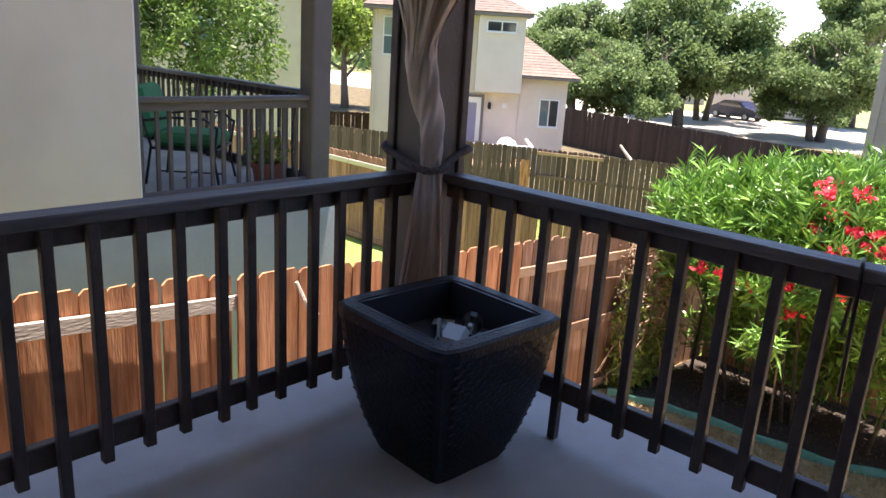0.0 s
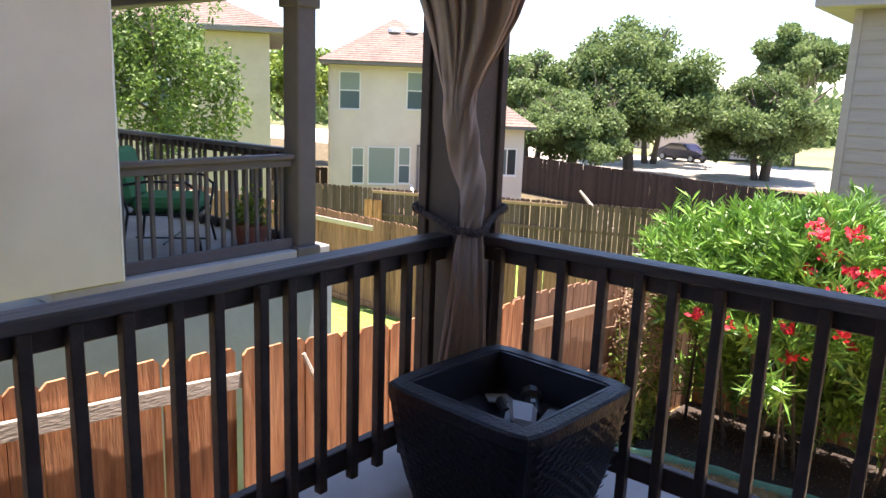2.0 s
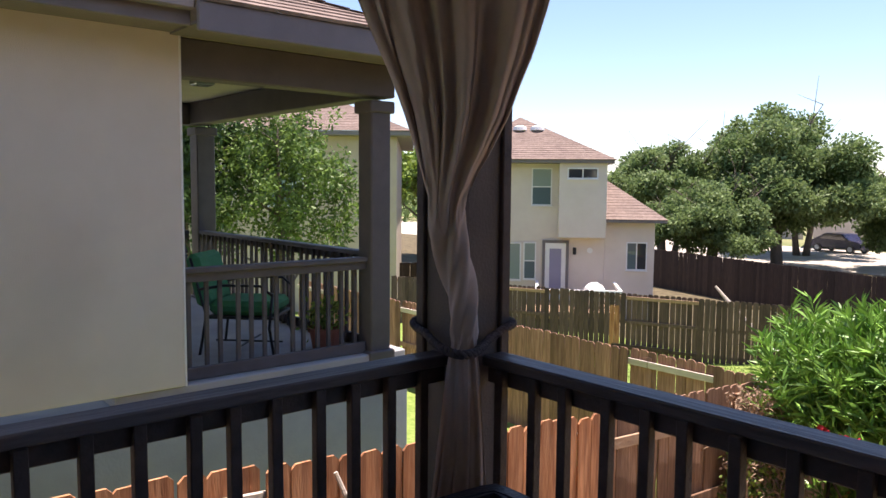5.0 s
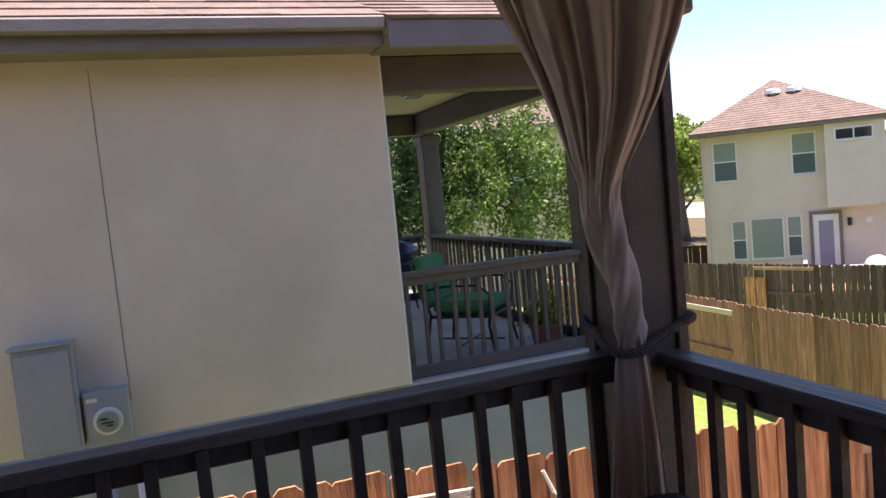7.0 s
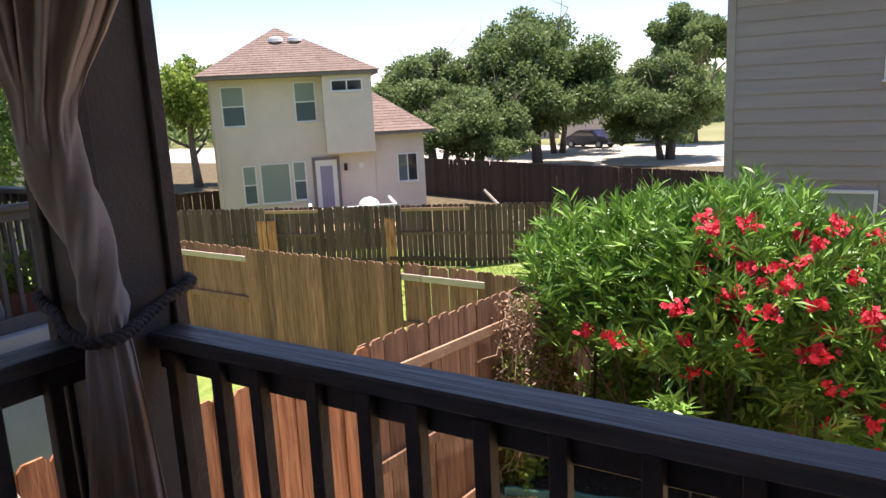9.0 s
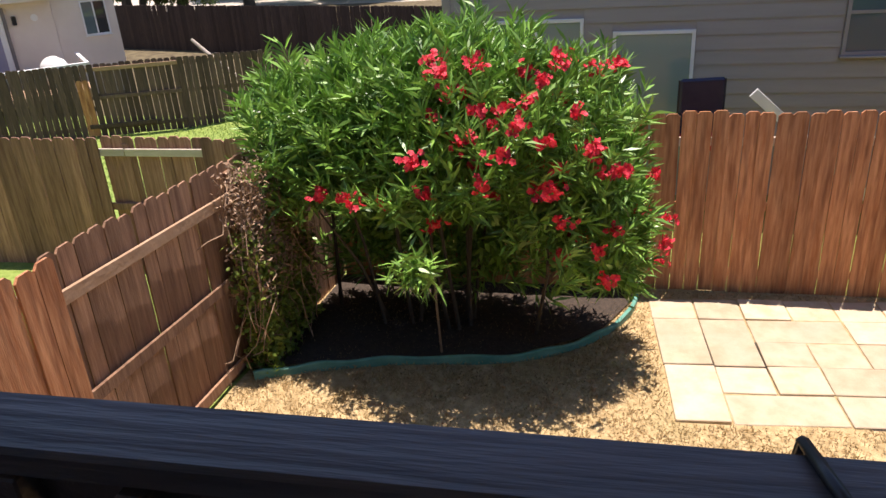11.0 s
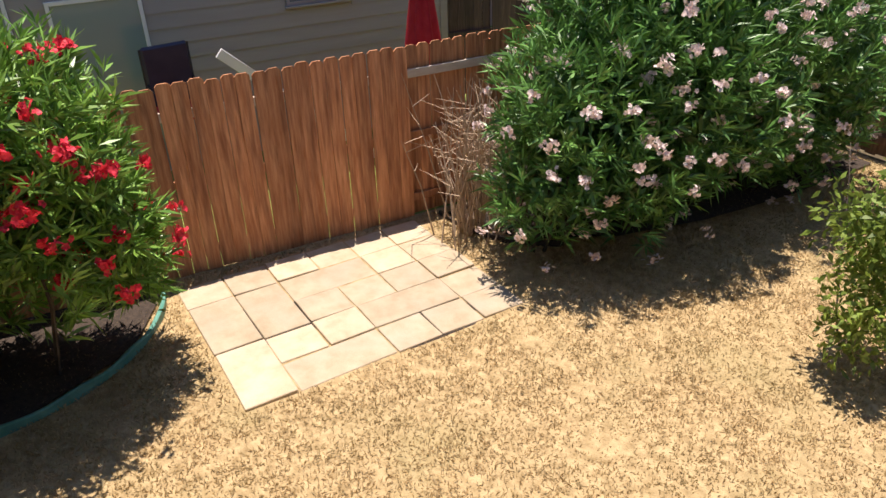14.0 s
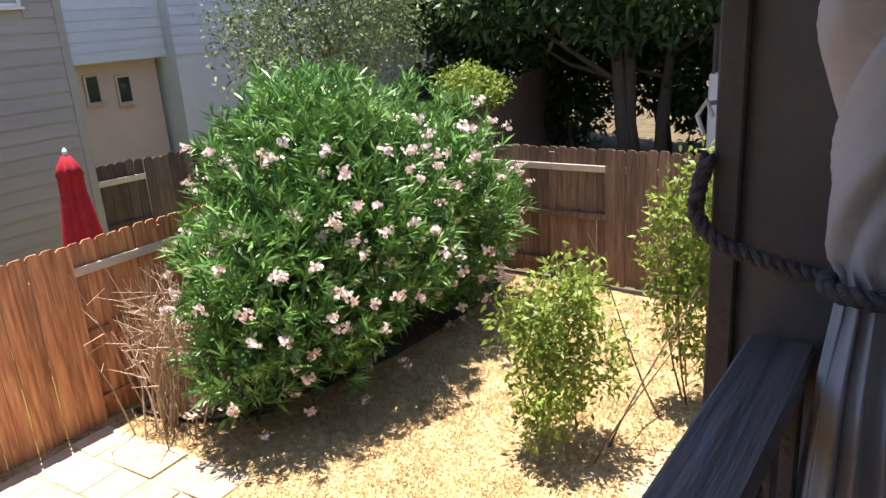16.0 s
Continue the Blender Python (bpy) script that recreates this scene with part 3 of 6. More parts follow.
# ---- planter ----
def build_planter():
    p = thing("planter", (-0.455, -0.572, DECK), "black woven wicker square planter holding odds and ends", "planter", rz=-4)
    H = 0.59
    top, bot = 0.315, 0.185
    prof = [(bot, 0.0), (bot + 0.045, 0.12), (bot + 0.082, 0.26), (bot + 0.108, 0.40), (top - 0.008, 0.52), (top, 0.55), (top, H), (top - 0.01, H + 0.008), (top - 0.055, H + 0.008), (top - 0.06, H - 0.004)]

    def ring(h, z, n=9):
        pts = []
        for sx, sy, ex, ey in ((-1, -1, 1, -1), (1, -1, 1, 1), (1, 1, -1, 1), (-1, 1, -1, -1)):
            for k in range(n):
                u = k / n
                x, y = sx + (ex - sx) * u, sy + (ey - sy) * u
                f = 1.0 - 0.06 * max(0.0, (max(abs(x) + abs(y) - 1.72, 0)) / 0.28)
                pts.append((x * h * f, y * h * f, z))
        return pts

    bm = bmesh.new()
    rings = [[bm.verts.new(q) for q in ring(h, z)] for h, z in prof]
    for a, b in zip(rings, rings[1:]):
        for k in range(len(a)):
            bm.faces.new((a[k], a[(k + 1) % len(a)], b[(k + 1) % len(b)], b[k]))
    bm.faces.new(rings[0][::-1])
    body = part("body", bm, M["wicker"], p, soft=False)
    # woven strands: bulging bands round the body
    wv = bmesh.new()
    z = 0.03
    while z < 0.54:
        h = np.interp(z, [q[1] for q in prof[:6]], [q[0] for q in prof[:6]])
        for s, (nx, ny) in enumerate(((0, -1), (1, 0), (0, 1), (-1, 0))):
            k = 18
            for i in range(k):
                if (i + int(z * 100) // 2) % 2:
                    continue
                u0 = -h * 0.85 + 2 * h * 0.85 * i / k
                u1 = u0 + 2 * h * 0.85 / k * 1.05
                h1 = np.interp(z + 0.014, [q[1] for q in prof[:6]], [q[0] for q in prof[:6]])
                quad = []
                for u, f in ((u0, h + 0.001), (u1, h + 0.001), (u1, h1 + 0.004), (u0, h1 + 0.004)):
                    quad.append((u, -f) if s == 0 else (f, u) if s == 1 else (-u, f) if s == 2 else (-f, -u))
                vs = [wv.verts.new((quad[m][0], quad[m][1], z + (0.0, 0.0, 0.014, 0.014)[m])) for m in range(4)]
                wv.faces.new(vs)
        z += 0.02
    part("weave", wv, M["wicker"], p)["kind"] = "stuff"
    inner = top - 0.062
    part("liner", bm_tray(inner, H), M["liner"], p, "smooth dark inner liner with a raised lip")
    return p


def bm_tray(h, H):
    bm = bmesh.new()
    levels = [(h - 0.002, H - 0.02), (h - 0.002, H + 0.004), (h - 0.014, H + 0.004), (h - 0.03, H - 0.13)]
    rings = [[bm.verts.new((sx * a, sy * a, z)) for sx, sy in ((-1, -1), (1, -1), (1, 1), (-1, 1))] for a, z in levels]
    for a, b in zip(rings, rings[1:]):
        for k in range(4):
            bm.faces.new((a[k], a[(k + 1) % 4], b[(k + 1) % 4], b[k]))
    bm.faces.new(rings[-1])
    return bm


build_planter()


def clutter(name, at, rz, tilt, label, cat, pieces):
    t = new(name)
    t.matrix_basis = pose(*at, tilt[0], tilt[1], rz) @ Matrix.Scale(1.45, 4)
    tagged(t, label, cat)
    for pname, bm, m in pieces:
        part(pname, bm, m, t)


zi = DECK + 0.462
clutter("clamp_lamp", (-0.555, -0.67, zi), 30, (8, 0), "grey metal clip lamp lying in the planter", "lamp",
        [("body", box(-0.06, 0.06, -0.035, 0.035, 0, 0.07, 0.012), M["metal_box"]), ("wire", tube(bmesh.new(), [(-0.09, 0.0, 0.01), (-0.10, 0.02, 0.09), (-0.07, 0.03, 0.12), (-0.05, 0.02, 0.07)], 0.004, 6), M["metal_box"])])
clutter("torch", (-0.395, -0.63, zi), 35, (0, 0), "dark handheld torch lying in the planter", "torch",
        [("barrel", tube(bmesh.new(), [(-0.05, 0, 0.025), (0.04, 0, 0.025), (0.05, 0, 0.03), (0.08, 0, 0.03)], [0.02, 0.02, 0.028, 0.028], 10), M["black_metal"]), ("switch", box(-0.01, 0.01, -0.006, 0.006, 0.044, 0.05, 0.001), M["metal_box"])])
clutter("small_box", (-0.485, -0.775, zi), 15, (0, 0), "small grey box lying in the planter", "box",
        [("body", box(-0.035, 0.035, -0.03, 0.03, 0, 0.05, 0.006), M["metal_box"]), ("lid", box(-0.037, 0.037, -0.032, 0.032, 0.05, 0.06, 0.004), M["black_metal"])])
clutter("trowel", (-0.415, -0.51, zi + 0.02), 40, (0, 14), "dark hand tool leaning inside the planter", "tool",
        [("handle", tube(bmesh.new(), [(-0.15, 0, 0.01), (0.0, 0, 0.012)], 0.013, 8), M["black_metal"]), ("blade", box(0.0, 0.13, -0.03, 0.03, 0.008, 0.013, 0.002), M["metal_box"])])


# ---- fences ----
def board_mesh(w, h, t, ear=0.03):
    o = [(-w / 2, 0), (w / 2, 0), (w / 2, h - ear), (w / 2 - ear, h), (-w / 2 + ear, h), (-w / 2, h - ear)]
    bm = prism(bmesh.new(), o, -t / 2, t / 2)
    me = bpy.data.meshes.new("board")
    bm.to_mesh(me)
    bm.free()
    return me


def fence(name, p0, p1, top0, top1, label, material, rails=(), rail_mat=None, side=1, gap=0.004, w=0.14, h=1.85, joined=False, rail_tops=(0.22, 0.95, 1.62), seed=3, post_step=2.4):
    """A board fence from p0 to p1; rails: stretches (metres along) whose rails face the side of the normal."""
    rnd = random.Random(seed)
    d = Vector(p1) - Vector(p0)
    n = d.length
    ang = math.degrees(math.atan2(d.y, d.x))
    f = thing(name, (*p0, 0), label, "fence", rz=ang, kind="structure")
    meshes = [board_mesh(w, h, 0.016), board_mesh(w, h, 0.016, 0.026), board_mesh(w, h - 0.012, 0.017, 0.03)]

    def top(u):
        return top0 + (top1 - top0) * u / n
    bm = bmesh.new() if joined else None
    u = w / 2
    while u < n:
        flip = any(a <= u <= b for a, b in rails)
        y = -side * 0.05 if flip else side * 0.012
        m = pose(u, y + rnd.uniform(-0.004, 0.004), top(u) - h + rnd.uniform(-0.012, 0.012), rnd.uniform(-0.3, 0.3), rnd.uniform(-0.35, 0.35), rnd.uniform(-1.2, 1.2))
        me = rnd.choice(meshes)
        if joined:
            me2 = me.copy()
            me2.transform(m)
            bm.from_mesh(me2)
            bpy.data.meshes.remove(me2)
        else:
            part("board", me, material, f, at=m)
        u += w + gap + (0.004 if rnd.random() < 0.12 else 0)
    if joined:
        part("boards", bm, material, f)["kind"] = "stuff"
    k = max(1, round(n / post_step))
    for i in range(k):
        a, b = n * i / k, n * (i + 1) / k
        for q, rz_ in enumerate(rail_tops):
            z0, z1 = top(a) - h + rz_, top(b) - h + rz_
            rb_ = bm_box(bmesh.new(), a + 0.005, b - 0.005, -0.042 + 0.02, 0.002, -0.045, 0.045, 0.004)
            for v in rb_.verts:
                v.co.z += z0 + (z1 - z0) * (v.co.x - a) / (b - a)
            for v in rb_.verts:
                v.co.y = v.co.y * (1 if side > 0 else -1)
            # top rail alone is lighter, for the sun on its upper face
            part("rail", rb_, rail_mat if rail_mat and q == 2 else material, f)
    for i in range(k + 1):
        u = min(max(n * i / k, 0.05), n - 0.05)
        part("fence_post", box(u - 0.045, u + 0.045, -side * 0.045 - 0.02, -side * 0.045 + 0.02, top(u) - h - 0.3, top(u) - 0.08, 0.005), material, f)
    return f


# side fence along our porch, then the back fence, the far side fence and the neighbour's stretch
fence("fence", (-4.4, YA), (2.5, YA), 2.86, 2.25, "orange-brown cedar board fence beside the porch", M["cedar"], rails=((0.0, 4.12),), rail_mat=M["rail_pale"], side=-1, seed=5, post_step=2.3, h=1.9, rail_tops=(0.22, 0.95, 1.72))
fence("fence", (2.505, YA), (XB, YA), 2.25, 1.93, "brown weathered board fence overgrown with dry vine", M["cedar_brown"], rails=((0.0, 2.6),), rail_mat=M["rail_brown"], side=-1, seed=15, post_step=2.1, h=1.9)
fence("fence", (XB, YA - 0.05), (XB, YC), 1.92, 1.92, "orange-brown cedar board fence behind the patio", M["cedar"], rails=((6.0, 7.75),), rail_mat=M["rail_pale"], side=-1, seed=6, h=1.92)
fence("fence", (XB - 0.05, YC), (-4.4, YC), 1.93, 2.0, "weathered brown board fence, darkened for shade, behind the white oleander", M["cedar_shade"], rails=((0.0, 3.1),), rail_mat=M["rail_pale"], side=-1, seed=7, h=1.9)
fence("fence", (XB, YA + 0.05), (XB, 13.5), 1.66, 1.72, "weathered grey-brown board fence of the neighbouring yard", M["cedar_old"], rails=((1.4, 2.8), (5.7, 8.1), (10.6, 12.1)), rail_mat=M["rail_pale"], side=1, seed=8, h=1.8)
far_fence = fence("fence", (16.9, 6.0), (11.9, 18.2), 1.02, 1.05, "dark weathered board fence of the far yard", M["cedar_grey"], rails=((2.6, 4.6), (6.9, 8.6)), rail_mat=M["rail_brown"], side=1, seed=9, h=1.75, w=0.135, gap=0.012)
for u in (4.8, 4.94, 8.28, 8.42, 8.58, 8.72):
    part("board", board_mesh(0.13, 1.35, 0.016), M["cedar"], far_fence, "newer orange cedar board", at=pose(u, 0.022, -0.68, 0, 0, 0))
part("rail", box(3.36, 4.93, 0.022, 0.06, -0.50, -0.40, 0.004), M["cedar_grey"], far_fence)
fence("fence", (23.0, 0.2), (29.3, 20.0), 1.05, 1.05, "brown board fence by the far street, darkened for tree shade", M["cedar_tree_shade"], side=1, seed=10, h=1.9, joined=True)
fence("fence", (17.2, 19.8), (11.0, 25.0), 0.95, 0.95, "brown board fence beside the far house, darkened for tree shade", M["cedar_tree_shade"], side=1, seed=11, h=1.7, joined=True)
fence("fence", (10.0, -6.95), (10.0, -9.4), 2.02, 1.95, "dark board fence between two houses", M["cedar_grey"], side=-1, rails=((0.0, 0.9),), rail_mat=M["rail_pale"], seed=12, h=1.9)
fence("fence", (XB + 0.3, -12.4), (9.5, -21.0), 2.2, 2.4, "dark weathered board fence in deep shade", M["cedar_grey"], side=-1, seed=13, h=2.2, joined=True)
hook = thing("curtain_hook", (0.14, -2.56, 3.66), "small white metal curtain hook on the post", "hook")
part("ring", tube(bmesh.new(), [(0.0, 0.0, -0.03), (0.015, -0.01, 0.0), (0.0, -0.01, 0.025), (-0.012, 0.0, 0.0)], 0.004, 6), M["plastic_white"], hook)
part("screw", tube(bmesh.new(), [(0.0, -0.01, 0.02), (-0.02, -0.02, 0.022)], 0.004, 6), M["metal_box"], hook)


# ---- plants ----
def card_mesh(name, quads, material):
    """quads: array (n, 4, 3) of leaf corners."""
    q = np.asarray(quads, dtype=np.float32)
    n = len(q)
    me = bpy.data.meshes.new(name)
    me.vertices.add(n * 4)
    me.vertices.foreach_set("co", q.reshape(-1))
    me.loops.add(n * 4)
    me.loops.foreach_set("vertex_index", np.arange(n * 4, dtype=np.int32))
    me.polygons.add(n)
    me.polygons.foreach_set("loop_start", np.arange(0, n * 4, 4, dtype=np.int32))
    me.polygons.foreach_set("loop_total", np.full(n, 4, dtype=np.int32))
    me.update(calc_edges=True)
    me.materials.append(material)
    return me


def unit(v):
    return v / np.maximum(np.linalg.norm(v, axis=-1, keepdims=True), 1e-9)


def leaves(points, direction, length, width, rng, droop=0.0):
    """Lance-shaped leaves from points along directions."""
    n = len(points)
    d = unit(direction)
    r = unit(np.cross(d, unit(rng.normal(size=(n, 3)))))
    L = length * rng.uniform(0.7, 1.25, (n, 1))
    W = width * rng.uniform(0.8, 1.2, (n, 1))
    tip = points + d * L
    tip[:, 2] -= droop * L[:, 0]
    mid = points + d * L * 0.45
    up = np.cross(r, d) * W * 0.25
    return np.stack([points, mid + r * W / 2 - up, tip, mid - r * W / 2 - up], axis=1)


def blob_points(blobs, n, rng, shell=0.55, zmin=None):
    """Random points in a cluster of ellipsoids (cx, cy, cz, rx, ry, rz), denser near the skin; with outward directions."""
    b = np.array(blobs, float)
    vol = b[:, 3] * b[:, 4] * b[:, 5]
    idx = rng.choice(len(b), n, p=vol ** 0.8 / (vol ** 0.8).sum())
    d = unit(rng.normal(size=(n, 3)))
    rad = (shell + (1 - shell) * rng.uniform(0, 1, (n, 1))) * rng.uniform(0.92, 1.06, (n, 1))
    p = b[idx, :3] + d * rad * b[idx, 3:]
    out = unit(d / b[idx, 3:])
    # drop what lies deep inside a neighbour blob
    keep = np.ones(n, bool)
    for k in range(len(b)):
        q = (((p - b[k, :3]) / b[k, 3:]) ** 2).sum(1)
        keep &= ~((q < 0.3) & (idx != k))
    if zmin is not None:
        keep &= p[:, 2] > (zmin(p) if callable(zmin) else zmin)
    return p[keep], out[keep]


def sub_blobs(center, size, n, rng, spread=0.75, r=(0.28, 0.5), low=False):
    """An uneven crown: n lumps scattered over an ellipsoid."""
    c, s = np.array(center), np.array(size)
    out = []
    for k in range(n):
        d = rng.normal(size=3)
        d /= np.linalg.norm(d)
        if d[2] < -0.45 and not low:
            d[2] *= -0.5
        q = c + d * s * spread * rng.uniform(0.55, 1.0)
        rr = rng.uniform(*r)
        out.append((*q, s[0] * rr, s[1] * rr, s[2] * rr * 0.9))
    out.append((*c, *(s * 0.55)))
    return out


def limbs(bm, base, top, r0, n, spread, rng, seg=7, start=0.35):
    """A leaning trunk with forking limbs."""
    base, top = Vector(base), Vector(top)
    pts = [base.lerp(top, u) + Vector((math.sin(u * 5 + r0 * 9) * 0.1, math.cos(u * 4) * 0.08, 0)) * (top - base).length * 0.12 for u in (0, 0.2, 0.4, 0.6, 0.8, 1.0)]
    pts[0] = base
    tube(bm, pts, [r0 * 1.25, r0, r0 * 0.85, r0 * 0.65, r0 * 0.45, r0 * 0.2], seg)
    for k in range(n):
        u = start + (0.95 - start) * k / n
        o = base.lerp(top, u)
        a = k * 2.4 + rng.uniform(-0.4, 0.4)
        L = spread * rng.uniform(0.6, 1.0)
        e = o + Vector((math.cos(a) * L, math.sin(a) * L, L * rng.uniform(0.35, 0.9)))
        m = o.lerp(e, 0.5) + Vector((0, 0, -0.08 * L))
        r = r0 * (0.55 - 0.3 * u)
        tube(bm, [o, m, e], [r, r * 0.7, r * 0.25], 6)
        for q in (0, 1):
            e2 = e + Vector((rng.uniform(-1, 1), rng.uniform(-1, 1), rng.uniform(0.2, 0.9))) * L * 0.5
            tube(bm, [m.lerp(e, 0.6 + 0.4 * q), e2], [r * 0.35, r * 0.12], 5)
    return bm


def tree(name, at, height, size, crown_z, n_leaf, leaf, material, label, seed, lumps=16, trunk_r=0.16, trunks=1, shell=0.5, wide=0.5, category="tree"):
    rng = np.random.default_rng(seed)
    t = thing(name, (at[0], at[1], 0), label, category, group={"live_oak": "oaks along the street", "shade_tree": "shade trees in the next yard", "small_shrub_tree": "shrubs by the sandy patch", "patio_tree": "trees behind the porch"}.get(name, ""))
    z0 = ground_z(at[0], at[1])
    for k in range(trunks):
        ox, oy = (rng.uniform(-0.4, 0.4) * (trunks > 1) for _ in range(2))
        part("trunk", limbs(bmesh.new(), (ox, oy, z0 - 0.1), (ox * 3 + rng.uniform(-0.3, 0.3), oy * 3, z0 + height * 0.8), trunk_r, 8, size[0] * (0.3 if category == "shrub" else 0.7), rng), M["bark"], t, soft=True)
    blobs = sub_blobs((0, 0, crown_z), size, lumps * 2 if name in ("live_oak", "patio_tree") else lumps, rng, spread=0.92 if name in ("live_oak", "patio_tree") else 0.75, r=(0.10, 0.22) if name == "patio_tree" else (0.11, 0.27) if name == "live_oak" else (0.26, 0.48), low=category == "shrub")
    p, d = blob_points(blobs, n_leaf, rng, shell)
    # leaves gather in small sprays
    dirs = unit(d * 0.6 + rng.normal(size=d.shape) * 0.8 + np.array([0, 0, 0.15]))
    part("crown", card_mesh("crown", leaves(p, dirs, leaf, leaf * wide, rng, 0.15), material), None, t)
    return t


def oleander(name, at, blobs, n_tip, leaf_mat, flower_mat, n_flower, label, seed, zmin, stems, flower_zone, bloom=1.0, apart=0.19):
    """A big oleander: stems from the ground, whorls of long leaves at every tip, flower heads among them."""
    rng = np.random.default_rng(seed)
    t = thing(name, (*at, 0), label, "shrub")
    b = np.array(blobs)
    for k in range(stems):
        q = b[rng.integers(len(b))]
        e = Vector((q[0] + rng.uniform(-0.5, 0.5) * q[3], q[1] + rng.uniform(-0.5, 0.5) * q[4], q[2] + q[5] * rng.uniform(0.0, 0.7)))
        s = Vector((e.x * 0.4 + 0.35 + rng.uniform(-0.2, 0.2), e.y * 0.85 + rng.uniform(-0.2, 0.2), ground_z(at[0], at[1]) - 0.05))
        part("stem", tube(bmesh.new(), [s, s.lerp(e, 0.5) + Vector((rng.uniform(-0.1, 0.1), rng.uniform(-0.1, 0.1), 0.1)), e], [0.022, 0.016, 0.006], 5), M["stem_shaded"], t)
    p, d = blob_points(blobs, n_tip, rng, 0.62, zmin)
    axis_ = unit(d * 0.7 + np.array([0, 0, 0.8]) + rng.normal(size=d.shape) * 0.22)
    quads = []
    for k in range(12):
        off = unit(np.cross(axis_, unit(rng.normal(size=axis_.shape))))
        ld = unit(axis_ * rng.uniform(0.5, 2.0, (len(p), 1)) + off)
        quads.append(leaves(p + axis_ * rng.uniform(-0.10, 0.06, (len(p), 1)), ld, 0.185, 0.025, rng, 0.1))
    inner, di = blob_points([(x, y, z, rx * 0.72, ry * 0.72, rz * 0.72) for x, y, z, rx, ry, rz in blobs], n_tip * 4, rng, 0.15, zmin)
    quads.append(leaves(inner, rng.normal(size=inner.shape), 0.17, 0.045, rng, 0.1))
    part("foliage", card_mesh("foliage", np.concatenate(quads), leaf_mat), None, t)
    # flower heads: a tight bunch of five-petalled blooms
    fp, fd = blob_points(blobs, n_flower * 14, rng, 0.97)
    ok = flower_zone(fp, fd)
    fp, fd = fp[ok], fd[ok]
    chosen = []
    for k in range(len(fp)):
        if len(chosen) < n_flower and all(np.linalg.norm(fp[k] - fp[j]) > apart for j in chosen):
            chosen.append(k)
    fp, fd = fp[chosen], fd[chosen]
    for c, o in zip(fp, fd):
        petals = []
        r = rng.uniform(0.05, 0.085) * bloom
        m = rng.integers(13, 23)
        heads = c + o * 0.12 + rng.normal(size=(m, 3)) * r * np.array([0.55, 0.55, 0.4])
        for hp in heads:
            ax = unit(o + rng.normal(size=3) * 0.5)
            u = unit(np.cross(ax, [0.3, 0.2, 1.0]))
            w = np.cross(ax, u)
            for q in range(5):
                a = q * 1.2566 + rng.uniform(-0.2, 0.2)
                dr = u * math.cos(a) + w * math.sin(a)
                sd_ = -u * math.sin(a) + w * math.cos(a)
                petals.append([hp, hp + (dr * 0.018 + sd_ * 0.013 + ax * 0.012) * bloom, hp + (dr * 0.031 + ax * 0.005) * bloom, hp + (dr * 0.018 - sd_ * 0.013 + ax * 0.009) * bloom])
        part("flower_head", card_mesh("flower_head", np.array(petals), flower_mat), None, t)
    return t


# red oleander in the corner of the yard
red_blobs = [(0.1, 0.75, 2.0, 0.95, 0.85, 0.85), (0.1, 0.45, 2.1, 0.95, 0.95, 0.85), (0.0, -0.25, 2.2, 1.05, 0.95, 0.85), (0.15, -0.95, 1.95, 0.95, 0.75, 0.85), (-0.35, 0.1, 1.7, 0.85, 0.9, 0.75),
             (-0.2, 1.05, 1.5, 0.75, 0.5, 0.75), (0.45, 0.9, 0.9, 0.6, 0.6, 0.6), (0.5, -0.2, 0.8, 0.6, 1.0, 0.6), (0.1, -1.35, 1.35, 0.7, 0.42, 0.75), (-0.15, -0.75, 1.3, 0.8, 0.6, 0.7), (0.35, 0.0, 1.3, 0.8, 1.3, 0.9),
             (0.2, -1.45, 0.75, 0.4, 0.3, 0.4), (-0.15, 1.25, 2.0, 0.75, 0.55, 0.8), (0.0, 0.1, 2.35, 0.85, 1.1, 0.62)]
oleander("oleander_shrub", (5.45, -0.30), red_blobs, 4300, M["leaf_oleander"], M["flower_red"], 62, "large green oleander shrub with red flower heads", 21, lambda p: np.where(p[:, 0] > 0.4, 0.3, np.where(p[:, 1] < -0.95, 0.5, np.where(p[:, 0] < 0.15, np.where(p[:, 1] < -0.6, 1.35, 1.6), 1.2))), 14,
         lambda p, d: (p[:, 0] < 0.1) & (p[:, 2] > np.where(p[:, 1] < -1.0, 1.0, 1.7)) & (p[:, 2] < 2.75) & (p[:, 1] < 0.95) & ((p[:, 1] < 0.1) | (p[:, 2] < 1.9)))
sprig_rng = np.random.default_rng(5)
sprig = thing("oleander_sprig", (4.08, -0.29, 0.32), "bright green oleander shoot before the dark shrub", "plant")
part("stem", tube(bmesh.new(), [(0.9, 0.05, -0.12), (0.6, 0.0, 0.8), (0.0, 0.0, 1.2)], [0.012, 0.01, 0.006], 5), M["bark"], sprig)
sp = np.array([(0.0, 0.0, 1.2)] * 60 + [(0.03, -0.10, 1.10)] * 45 + [(0.06, 0.06, 1.05)] * 45) + sprig_rng.normal(size=(150, 3)) * 0.05
part("foliage", card_mesh("foliage", leaves(sp, unit(sprig_rng.normal(size=(150, 3)) + np.array([-0.5, 0, 0.15])), 0.20, 0.027, sprig_rng, 0.1), M["leaf_oleander"]), None, sprig)

